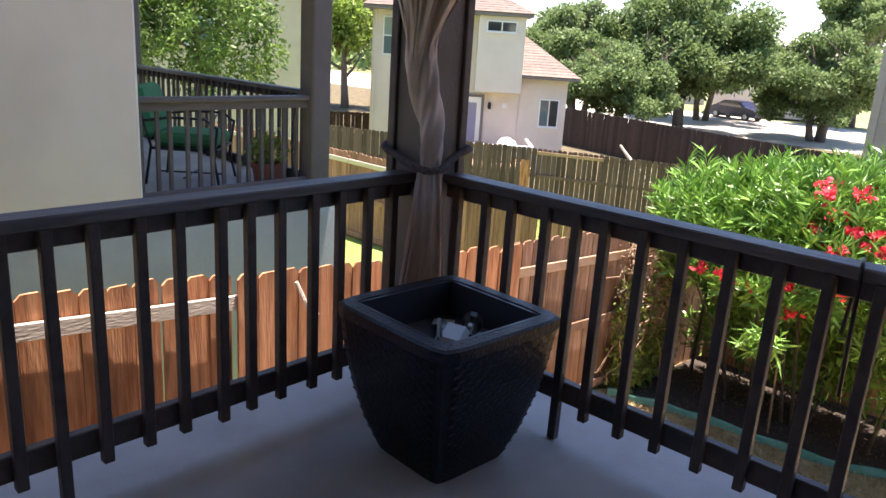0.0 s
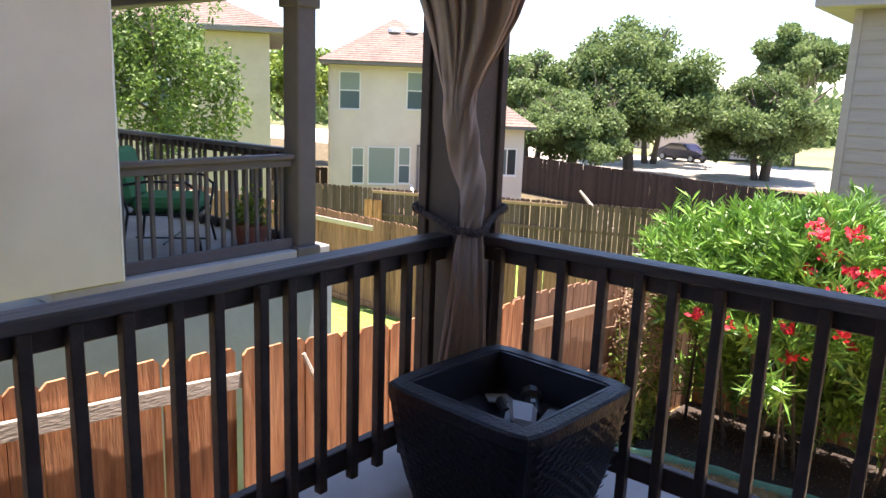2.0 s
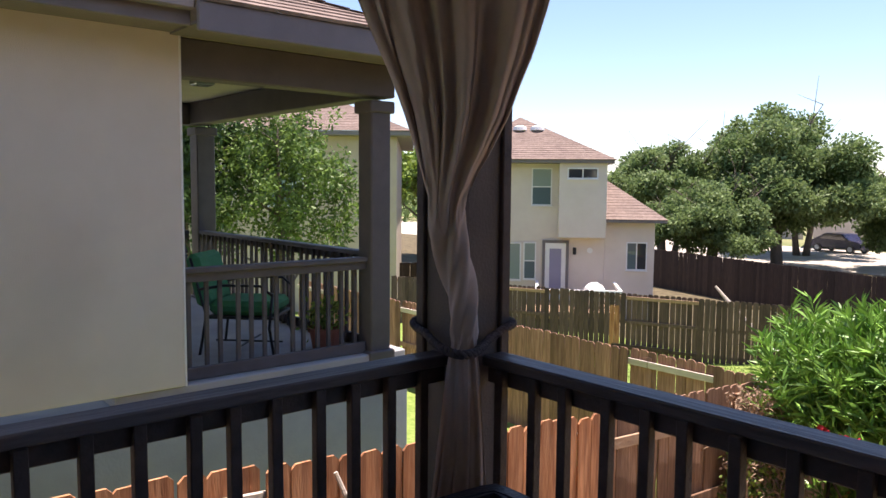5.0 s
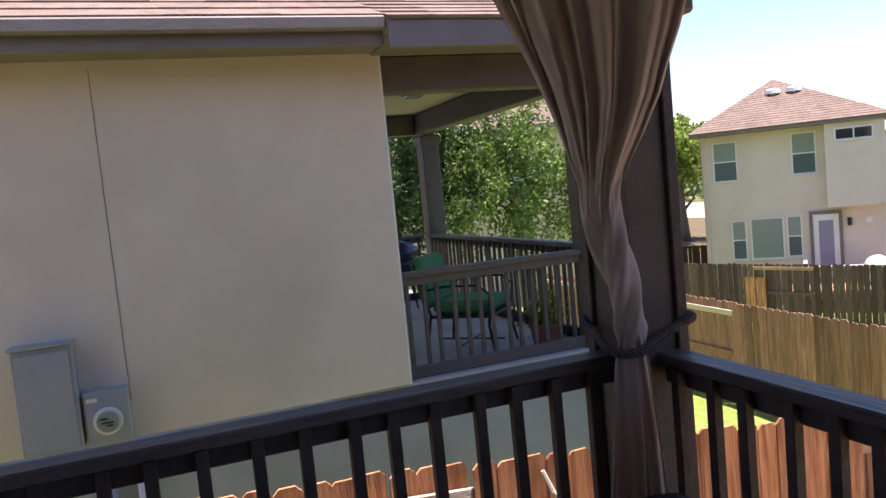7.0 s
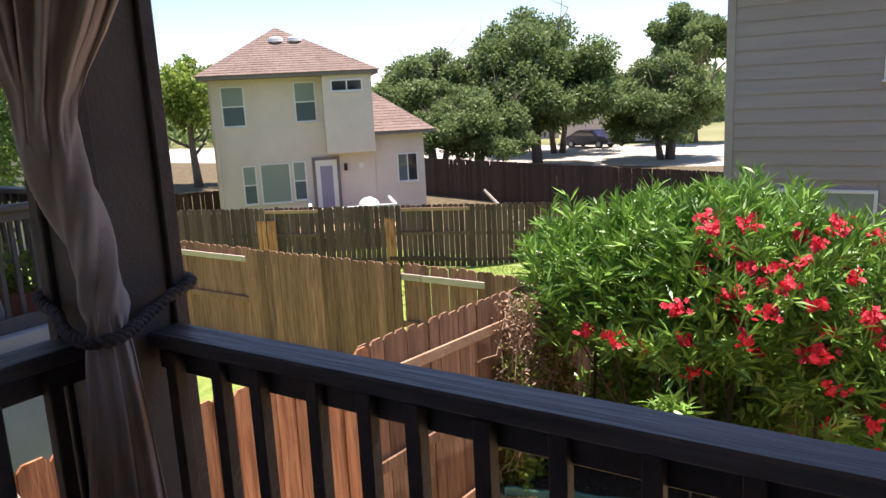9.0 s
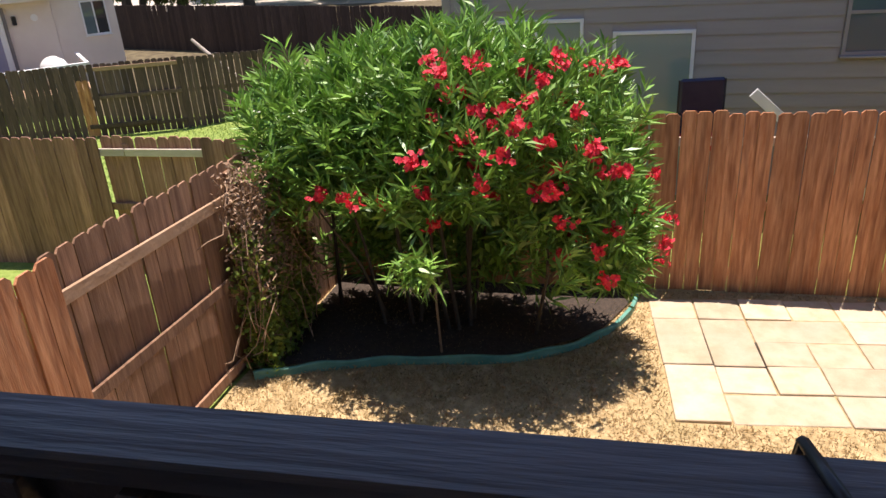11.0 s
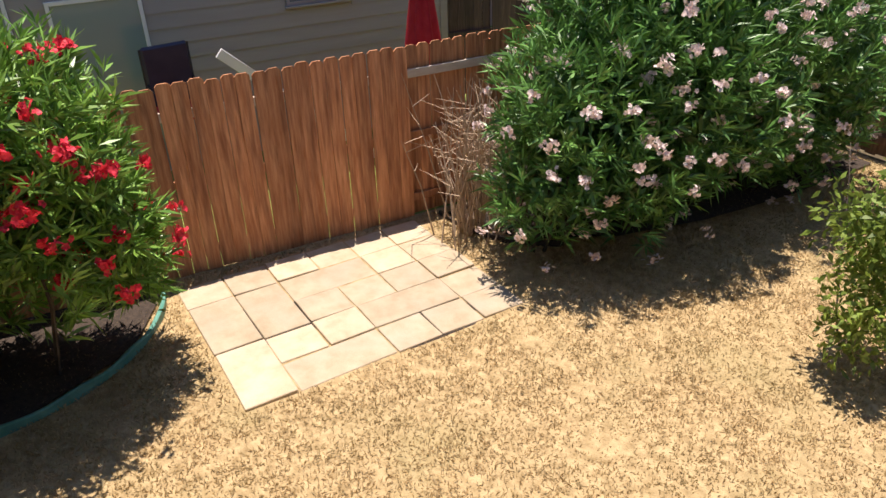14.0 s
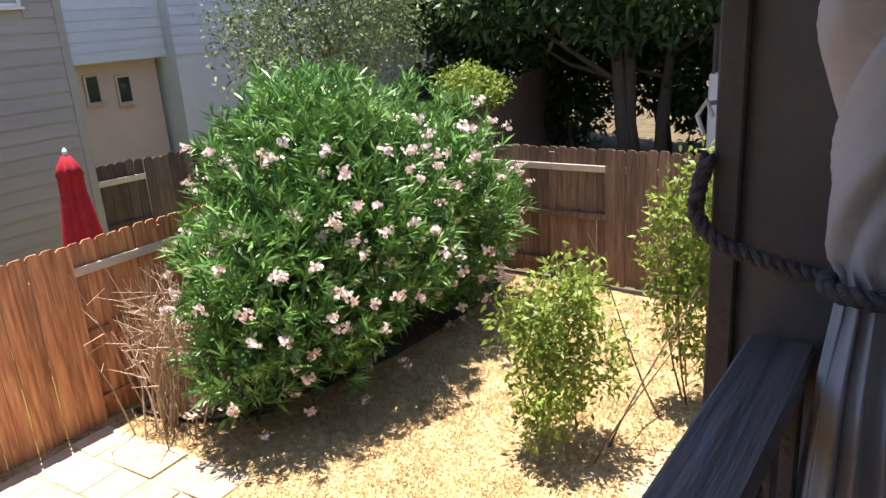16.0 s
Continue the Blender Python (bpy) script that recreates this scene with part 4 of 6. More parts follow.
# pale pink oleander in the far corner
pink_blobs = [(0.0, 0.3, 2.0, 1.15, 1.2, 1.0), (-0.1, -0.9, 1.9, 1.15, 1.1, 0.95), (-0.3, 1.25, 1.45, 0.8, 0.8, 0.8), (-0.5, 0.2, 1.35, 0.9, 1.0, 0.8), (-0.45, -1.3, 1.35, 0.9, 0.9, 0.75),
              (0.3, 0.0, 1.2, 0.9, 1.7, 0.9), (-0.35, 1.65, 0.75, 0.6, 0.5, 0.5), (-0.7, 0.9, 0.75, 0.55, 0.6, 0.5), (-0.2, -1.9, 1.25, 0.8, 0.6, 0.6), (-0.25, -1.3, 0.6, 0.7, 0.9, 0.5), (0.1, 0.2, 2.55, 0.8, 0.9, 0.6)]
oleander("oleander_shrub", (5.45, -7.25), [(x, y * 1.12, z * 1.07, a * 1.1, b * 1.12, c * 1.12) for x, y, z, a, b, c in pink_blobs], 4000, M["leaf_oleander_dark"], M["flower_pink"], 230, "large dark green oleander shrub with pale pink flowers", 22, 0.12, 70,
         lambda p, d: ((p[:, 0] < 0.1) | (p[:, 1] > 0.9)) & (p[:, 2] < 2.75) & (d[:, 2] < 0.75), bloom=0.8, apart=0.15)


def bare_twigs(name, at, n, height, spread, label, seed, lean=(0, 0)):
    rng = np.random.default_rng(seed)
    t = thing(name, (*at, ground_z(*at)), label, "shrub")
    for k in range(n):
        bm = bmesh.new()
        a = rng.uniform(0, 6.28)
        b = Vector((rng.normal() * 0.16, rng.normal() * 0.2, -0.03))
        L = height * rng.uniform(0.55, 1.0)
        e = b + Vector((math.cos(a) * spread * rng.uniform(0.2, 1) + lean[0], math.sin(a) * spread * rng.uniform(0.2, 1) + lean[1], L))
        m = b.lerp(e, 0.5) + Vector((rng.normal() * 0.06, rng.normal() * 0.06, 0.05))
        tube(bm, [b, m, e], [0.010, 0.007, 0.003], 4)
        for q in range(3):
            o = m.lerp(e, rng.uniform(0.0, 0.8))
            tube(bm, [o, o + Vector((rng.normal() * 0.16, rng.normal() * 0.16, rng.uniform(0.0, 0.22)))], [0.005, 0.002], 3)
        part("stalk", bm, M["twig"], t)
    return t


bare_twigs("dry_shrub", (6.05, -5.25), 85, 1.8, 0.55, "leafless dry shrub of bare tan stems", 31)


def vine(name, at, label):
    rng = np.random.default_rng(44)
    t = thing(name, (*at, 0), label, "vine")
    bm = bmesh.new()
    for k in range(150):
        p = Vector((rng.uniform(-0.6, 0.6), rng.uniform(-0.22, 0.02), rng.uniform(0.9, 2.1)))
        pts = [p]
        for q in range(4):
            p = p + Vector((rng.normal() * 0.10, rng.normal() * 0.05, rng.uniform(-0.28, 0.02)))
            pts.append(p)
        tube(bm, pts, 0.0045, 3, False)
    part("tangle", bm, M["vine_dry"], t)
    n = 4200
    p = np.stack([rng.uniform(-0.6, 0.6, n), rng.uniform(-0.22, 0.04, n), 0.3 + 1.35 * rng.beta(1.1, 1.5, n)], 1)
    part("foliage", card_mesh("foliage", leaves(p, rng.normal(size=(n, 3)), 0.06, 0.035, rng), M["leaf_light"]), None, t)
    # dried leaves on top
    n = 4200
    p = np.stack([rng.uniform(-0.55, 0.6, n), rng.uniform(-0.24, 0.06, n), rng.uniform(1.0, 2.08, n)], 1)
    part("dry_leaves", card_mesh("dry_leaves", leaves(p, rng.normal(size=(n, 3)), 0.05, 0.02, rng), M["vine_dry"]), None, t)


vine("dry_vine", (4.85, YA - 0.06), "half-dry vine tangled over the cedar fence")
tree("small_shrub_tree", (2.45, -6.62), 1.9, (0.62, 0.62, 1.0), 1.0, 5200, 0.085, M["leaf_light"], "small bright green shrub with fine leaves", 51, lumps=22, trunk_r=0.009, trunks=4, shell=0.1, wide=0.42, category="shrub")
tree("small_shrub_tree", (1.62, -7.95), 2.5, (0.6, 0.6, 1.25), 1.35, 5600, 0.085, M["leaf_light"], "taller bright green shrub with fine leaves", 52, lumps=24, trunk_r=0.010, trunks=4, shell=0.1, wide=0.42, category="shrub")
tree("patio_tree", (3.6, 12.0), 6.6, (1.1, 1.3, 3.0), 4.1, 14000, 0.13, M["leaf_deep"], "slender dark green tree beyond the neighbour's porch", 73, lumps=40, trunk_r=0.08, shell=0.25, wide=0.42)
tree("patio_tree", (5.2, 11.2), 6.0, (1.5, 1.7, 2.6), 3.7, 13000, 0.12, M["leaf_mid"], "bright leafy tree behind the neighbour's porch", 53, lumps=44, trunk_r=0.09, shell=0.3, wide=0.42)
tree("patio_tree", (1.4, 12.6), 5.2, (1.8, 1.8, 2.4), 3.2, 11000, 0.15, M["leaf_mid"], "leafy green tree beyond the neighbour's porch", 54, lumps=36, trunk_r=0.08, shell=0.3, wide=0.42)
tree("live_oak", (41.5, 18.5), 9.0, (5.4, 5.4, 4.9), 3.9, 76000, 0.25, M["leaf_oak"], "broad dark green live oak by the street", 55, lumps=42, trunk_r=0.24, trunks=3, shell=0.35, wide=0.6)
tree("live_oak", (37.5, 23.6), 7.5, (5.0, 5.0, 3.8), 3.2, 56000, 0.24, M["leaf_oak"], "broad live oak with a rounded crown", 56, lumps=36, trunk_r=0.2, trunks=3, shell=0.35, wide=0.6)
tree("live_oak", (33.5, 18.6), 5.2, (3.6, 3.6, 2.6), 1.9, 32000, 0.20, M["leaf_oak"], "smaller live oak in front of the street", 57, lumps=28, trunk_r=0.14, trunks=3, shell=0.35, wide=0.6)
tree("live_oak", (47.2, 12.2), 6.6, (4.6, 4.6, 3.5), 2.2, 46000, 0.24, M["leaf_oak"], "grey-green live oak beside the lap-sided house", 58, lumps=32, trunk_r=0.2, trunks=3, shell=0.35, wide=0.6)
tree("live_oak", (52.0, 22.0), 7.0, (5.5, 5.5, 3.4), 3.2, 26000, 0.34, M["leaf_oak"], "live oak filling the row along the street", 70, lumps=32, trunk_r=0.22, trunks=2, shell=0.35, wide=0.6)
tree("live_oak", (62.0, 14.2), 11.0, (4.0, 4.0, 3.5), 7.2, 26000, 0.30, M["leaf_oak"], "tall dome-shaped oak in the distance", 59, lumps=26, trunk_r=0.3, shell=0.3, wide=0.6)
tree("live_oak", (29.0, 35.5), 7.0, (3.4, 3.4, 2.8), 4.2, 9000, 0.36, M["leaf_light"], "light green tree behind the far house", 60, lumps=28, trunk_r=0.24, shell=0.35, wide=0.6)
tree("live_oak", (26.0, 44.0), 8.0, (5.0, 5.0, 3.0), 4.8, 9000, 0.45, M["leaf_oak"], "green tree far behind the houses", 61, lumps=28, trunk_r=0.24, shell=0.35, wide=0.6)
tree("silvery_tree", (9.3, -11.4), 5.6, (2.1, 2.3, 2.4), 3.7, 17000, 0.11, M["leaf_olive"], "grey-green fine-leaved tree behind the fence", 62, lumps=24, trunk_r=0.08, trunks=2, shell=0.15, wide=0.4)
tree("golden_shrub", (7.6, -13.6), 2.9, (0.95, 1.0, 0.8), 2.35, 3200, 0.10, M["leaf_light"], "yellow-green rounded shrub behind the fence", 63, lumps=16, trunk_r=0.04, trunks=3, shell=0.4, wide=0.5, category="shrub")
tree("shade_tree", (5.6, -17.5), 7.5, (4.8, 3.6, 2.6), 4.3, 52000, 0.26, M["leaf_dark"], "dense deep green shade tree in the next yard", 64, lumps=34, trunk_r=0.16, trunks=3, shell=0.35, wide=0.42)
tree("shade_tree", (-3.5, -19.0), 7.5, (4.6, 3.8, 2.7), 4.2, 52000, 0.26, M["leaf_dark"], "dark green shade tree further along the next yard", 65, lumps=30, trunk_r=0.16, trunks=2, shell=0.35, wide=0.42)


def far_woods():
    """A belt of trees along the horizon."""
    rng = np.random.default_rng(77)
    blobs = []
    for k in range(230):
        a = radians(rng.uniform(-75, 100))
        R = rng.uniform(95, 150)
        h = rng.uniform(2.6, 5.0)
        blobs.append((R * math.cos(a), R * math.sin(a), h * 0.55 - 0.8, rng.uniform(3.5, 7), rng.uniform(3.5, 7), h))
    p, d = blob_points(blobs, 60000, rng, 0.7)
    ob = part("far_woods", card_mesh("far_woods", leaves(p, unit(d + rng.normal(size=d.shape)), 1.3, 0.8, rng), M["leaf_oak"]), None)
    tagged(ob, "low belt of distant green trees on the horizon", "trees", kind="stuff")


far_woods()


tree("shade_tree", (10.5, -20.0), 7.5, (4.2, 3.8, 2.8), 4.2, 52000, 0.26, M["leaf_dark"], "dark green tree behind the shaded fence", 66, lumps=30, trunk_r=0.16, trunks=2, shell=0.35, wide=0.42)


def shade_backdrop():
    """A tall leafy backdrop, added to stand for the deep shade under the trees."""
    rng = np.random.default_rng(91)
    t = thing("hedge", (3.0, -19.5, 0), "tall dark leafy backdrop added for the deep shade under the trees", "hedge")
    blobs = [(rng.uniform(-9, 10), rng.uniform(-1.4, 0.8), z, 1.6, 1.0, 1.1) for z in (0.8, 1.9, 3.0, 4.1) for _ in range(13)]
    p, d = blob_points(blobs, 48000, rng, 0.3, 0.0)
    part("foliage", card_mesh("foliage", leaves(p, unit(d + rng.normal(size=d.shape)), 0.26, 0.12, rng), M["leaf_dark"]), None, t)
    for k in range(7):
        x = -8 + k * 2.7
        part("stem", tube(bmesh.new(), [(x, 0, -0.1), (x + 0.2, 0.1, 2.0), (x, 0, 4.0)], [0.06, 0.05, 0.02], 6), M["bark"], t)


shade_backdrop()


def dry_grass():
    rng = np.random.default_rng(12)
    n = 175000
    x, y = rng.uniform(0.25, XB - 0.05, n), rng.uniform(YC + 0.1, YA - 0.05, n)
    keep = np.ones(n, bool)
    px, py = (x - 4.46) * 0.998 + (y + 2.235) * 0.061, (y + 2.235) * 0.998 - (x - 4.46) * 0.061
    keep &= ~((px > -0.03) & (px < 2.06) & (py < 0.02) & (py > -2.66))
    keep &= ~((((x - 0.9) / 1.0) ** 2 + ((y + 6.5) / 1.05) ** 2) < rng.uniform(0.3, 1.1, n))
    clump = np.array([noise.noise(Vector((a * 4.0, b * 4.0, 3.0))) for a, b in zip(x, y)])
    keep &= clump > rng.uniform(-0.75, 0.25, n)
    x, y = x[keep], y[keep]
    z = np.array([ground_z(a, b) for a, b in zip(x, y)]) - 0.004
    p = np.stack([x, y, z], 1)
    d = rng.normal(size=p.shape) * np.array([1, 1, 0.2]) + np.array([0, 0, 1.25])
    ob = part("dry_grass", card_mesh("dry_grass", leaves(p, d, 0.05, 0.010, rng, 0.12), M["straw"]), None)
    tagged(ob, "sun-dried straw-coloured lawn grass", "grass", kind="stuff")
    n = 9000
    x, y = rng.uniform(7.0, 16.5, n), rng.uniform(2.0, 13.0, n)
    p = np.stack([x, y, np.array([ground_z(a, b) for a, b in zip(x, y)])], 1)
    ob = part("green_grass", card_mesh("green_grass", leaves(p, rng.normal(size=p.shape) * np.array([1, 1, 0.2]) + np.array([0, 0, 0.9]), 0.10, 0.02, rng), M["grass"]), None)
    tagged(ob, "bright green lawn of the neighbouring yard", "grass", kind="stuff")


dry_grass()


# ---- patio pavers, edging and beds ----
def paver(w, d):
    me = bpy.data.meshes.new("paver")
    bm = box(-d / 2, d / 2, -w / 2, w / 2, -0.05, 0.0, 0.006)
    bm.to_mesh(me)
    bm.free()
    return me


def build_patio():
    U, V = 0.408, 0.44
    p = thing("patio", (4.46, -2.235, 0.020), "buff concrete pavers laid as a small patio", "patio", rz=3.5, kind="structure")
    part("bed", box(-0.01, 5 * U + 0.01, -6 * V - 0.01, 0.01, -0.06, -0.022, 0.0), M["mulch"], p)
    one, long_x, long_y = paver(V - 0.014, U - 0.014), paver(V - 0.014, 2 * U - 0.014), paver(2 * V - 0.014, U - 0.014)
    rnd = random.Random(8)
    # (column, row, kind): row 0 lies nearest the porch; X runs away from the porch, Y across it
    lay = [(0, 0, "X"), (0, 2, "X"), (0, 4, "O"),
           (1, 0, "Y"), (1, 1, "O"), (1, 2, "X"), (1, 4, "O"),
           (2, 1, "O"), (2, 2, "O"), (2, 3, "Y"), (2, 4, "O"),
           (3, 0, "O"), (3, 1, "Y"), (3, 2, "O"), (3, 4, "O"),
           (4, 0, "O"), (4, 2, "O"), (4, 3, "O"), (4, 4, "O"),
           (5, 0, "O"), (5, 1, "O"), (5, 2, "O"), (5, 3, "O"), (5, 4, "O")]
    for c, r, k in lay:
        me = {"O": one, "X": long_x, "Y": long_y}[k]
        x = (r + (1.0 if k == "X" else 0.5)) * U
        y = -(c + (1.0 if k == "Y" else 0.5)) * V
        part("paver", me, M["paver"], p, at=pose(x + rnd.uniform(-0.004, 0.004), y, rnd.uniform(-0.012, 0.006), rnd.uniform(-0.9, 0.9), rnd.uniform(-0.9, 0.9), rnd.uniform(-1.1, 1.1)))


build_patio()


def ribbon(pts, h, t):
    """An upright strip of lawn edging with a rolled top, along points."""
    bm = bmesh.new()
    v = [Vector(q) for q in pts]
    fine = []
    for a, b, c, d in zip([v[0]] + v[:-2], v[:-1], v[1:], v[2:] + [v[-1]]):
        for k in range(8):
            u = k / 8
            fine.append(0.5 * ((2 * b) + (c - a) * u + (2 * a - 5 * b + 4 * c - d) * u * u + (3 * b - a - 3 * c + d) * u ** 3))
    fine.append(v[-1])
    rows = []
    for i, q in enumerate(fine):
        d = (fine[min(i + 1, len(fine) - 1)] - fine[max(i - 1, 0)]).normalized()
        s = Vector((-d.y, d.x, 0)) * t
        wob = 0.012 * math.sin(i * 0.7)
        q = q + Vector((0, 0, wob))
        rows.append([bm.verts.new(q + s * a + Vector((0, 0, z))) for a, z in ((-1, -0.05), (-1, h * 0.9), (-0.4, h), (0.4, h), (1, h * 0.9), (1, -0.05))])
    for a, b in zip(rows, rows[1:]):
        for k in range(5):
            bm.faces.new((a[k], a[k + 1], b[k + 1], b[k]))
    bm.faces.new(rows[0])
    bm.faces.new(rows[-1][::-1])
    return bm


edge = part("lawn_edging", ribbon([(x, y, ground_z(x, y)) for x, y in ((4.2, 1.2), (4.42, 0.9), (4.68, 0.5), (4.93, -0.02), (5.15, -0.74), (5.38, -1.25), (5.68, -1.62), (6.1, -1.9), (6.5, -2.0))], 0.075, 0.02), M["green_edging"])
tagged(edge, "faded green plastic lawn edging round the shrub bed", "edging")
edge2 = part("lawn_edging", ribbon([(6.62, -5.05, 0), (6.3, -5.1, 0), (5.95, -5.2, 0), (5.6, -5.42, 0), (5.3, -5.8, 0)], 0.06, 0.014), M["mulch"])
tagged(edge2, "low dark edging before the pink oleander", "edging")


def bed(name, pts, label):
    bm = bmesh.new()
    vs = [bm.verts.new((x, y, ground_z(x, y) + 0.022)) for x, y in pts]
    f = bm.faces.new(vs)
    bmesh.ops.triangulate(bm, faces=[f])
    bmesh.ops.subdivide_edges(bm, edges=bm.edges[:], cuts=4, use_grid_fill=True)
    for v in bm.verts:
        v.co.z = ground_z(v.co.x, v.co.y) + 0.03 + 0.015 * noise.noise(v.co * 6)
    ob = part(name, bm, M["mulch"])
    tagged(ob, label, "flower bed", kind="structure")


bed("bed_red", [(4.35, 1.2), (4.75, 0.5), (5.2, -0.74), (5.7, -1.6), (6.5, -1.98), (6.72, -1.98), (6.72, 1.25)], "dark mulched bed under the red oleander")
# dark sheet laid where the pink oleander only shades the grass
bed("bed_pink", [(6.6, -5.1), (5.6, -5.5), (5.15, -6.4), (4.95, -7.4), (4.9, -8.8), (5.0, -10.3), (6.7, -10.3)], "dark sheet standing in for the shadow under the pink oleander")


# ---- windows ----
def window(name, parent, y0, y1, z0, z1, x, frame_mat, glass, sash=True, blind=None, deep=0.05, vertical=False):
    """A window in a wall that looks towards -x: frame, panes and sill, set proud of the wall face."""
    w = part(name, bmesh.new(), None, parent)
    t = 0.045
    fr = bmesh.new()
    bm_box(fr, x - 0.03, x + 0.02, y0 - t, y0, z0 - t, z1 + t, 0.003)
    bm_box(fr, x - 0.03, x + 0.02, y1, y1 + t, z0 - t, z1 + t, 0.003)
    bm_box(fr, x - 0.03, x + 0.02, y0, y1, z1, z1 + t, 0.003)
    bm_box(fr, x - 0.03, x + 0.02, y0, y1, z0 - t, z0, 0.003)
    if sash and not vertical:
        bm_box(fr, x - 0.024, x + 0.012, y0, y1, (z0 + z1) / 2 - 0.02, (z0 + z1) / 2 + 0.02, 0.002)
    if vertical:
        bm_box(fr, x - 0.024, x + 0.012, (y0 + y1) / 2 - 0.02, (y0 + y1) / 2 + 0.02, z0, z1, 0.002)
    part("frame", fr, frame_mat, w)
    zm, ym = (z0 + z1) / 2, (y0 + y1) / 2
    if vertical:
        part("pane", box(x - 0.01, x - 0.004, y0 + 0.001, ym - 0.021, z0, z1, 0), glass, w)
        part("pane", box(x - 0.01, x - 0.004, ym + 0.021, y1 - 0.001, z0, z1, 0), blind or glass, w)
    elif sash:
        part("pane", box(x - 0.01, x - 0.004, y0 + 0.001, y1 - 0.001, z0, zm - 0.021, 0), glass, w)
        part("pane", box(x - 0.014, x - 0.008, y0 + 0.001, y1 - 0.001, zm + 0.021, z1, 0), blind or glass, w)
    else:
        part("pane", box(x - 0.01, x - 0.004, y0 + 0.001, y1 - 0.001, z0, z1, 0), glass, w)
    part("sill", box(x - 0.07, x + 0.01, y0 - t - 0.02, y1 + t + 0.02, z0 - t - 0.03, z0 - t - 0.002, 0.004), frame_mat, w)
    return w


def shingle_face(parent, a, b, c, d, label=""):
    """One roof plane a-b along the eave, d-c along the top, covered with courses of stepped shingles."""
    a, b, c, d = (Vector(q) for q in (a, b, c, d))
    nrm = (b - a).cross(d - a).normalized()
    if nrm.z < 0:
        nrm = -nrm
    bm = bmesh.new()
    rows = max(2, int((d - a).length / 0.2))
    rnd = random.Random(int(abs(a.x * 31 + a.y * 17 + a.z * 7) * 10))
    for i in range(rows):
        u0, u1 = i / rows, (i + 1) / rows
        l0, r0 = a.lerp(d, u0), b.lerp(c, u0)
        l1, r1 = a.lerp(d, u1), b.lerp(c, u1)
        n = max(1, int((r0 - l0).length / 0.33))
        for k in range(n):
            s0, s1 = k / n, (k + 1) / n
            lift = nrm * (0.012 + rnd.uniform(0, 0.005))
            q = [l0.lerp(r0, s0) + lift, l0.lerp(r0, s1) + lift, l1.lerp(r1, s1) + nrm * 0.004, l1.lerp(r1, s0) + nrm * 0.004]
            vs = [bm.verts.new(v) for v in q]
            if (q[1] - q[0]).cross(q[3] - q[0]).dot(nrm) < 0:
                vs.reverse()
            bm.faces.new(vs)
            e = [bm.verts.new(v) for v in (q[0], q[1], q[1] - nrm * 0.024, q[0] - nrm * 0.024)]
            bm.faces.new(e)
    return part("roof_slope", bm, M["shingle_i"], parent, label)


M["shingle_i"] = mat("brown_shingle_courses", (0.17, 0.122, 0.098), (0.25, 0.185, 0.15), scale=9, rough=0.95, bump=0.5, bump_scale=50, vary=0.1, island=True, stain=(0.14, 0.095, 0.08), stain_scale=1.0, stain_amount=0.4)


def deck_board_siding(parent, x, y0, y1, z0, z1, step, material, holes=()):
    """Lap siding on a wall that looks towards -x: each course a tilted board, broken round the openings."""
    z = z0
    while z < z1 - 0.01:
        top = min(z + step, z1)
        spans = [(y0, y1)]
        for hy0, hy1, hz0, hz1 in holes:
            if hz0 < top and hz1 > z:
                nxt = []
                for a, b in spans:
                    if hy1 <= a or hy0 >= b:
                        nxt.append((a, b))
                    else:
                        if hy0 > a:
                            nxt.append((a, hy0))
                        if hy1 < b:
                            nxt.append((hy1, b))
                spans = nxt
        for a, b in spans:
            me = mesh_of("siding_board", [(x - 0.022, a, z), (x - 0.022, b, z), (x - 0.004, b, top + 0.02), (x - 0.004, a, top + 0.02), (x, a, z), (x, b, z), (x, b, top + 0.02), (x, a, top + 0.02)],
                         [(0, 3, 2, 1), (0, 1, 5, 4), (1, 2, 6, 5), (3, 0, 4, 7), (2, 3, 7, 6), (4, 5, 6, 7)])
            part("siding_board", me, material, parent)
        z += step


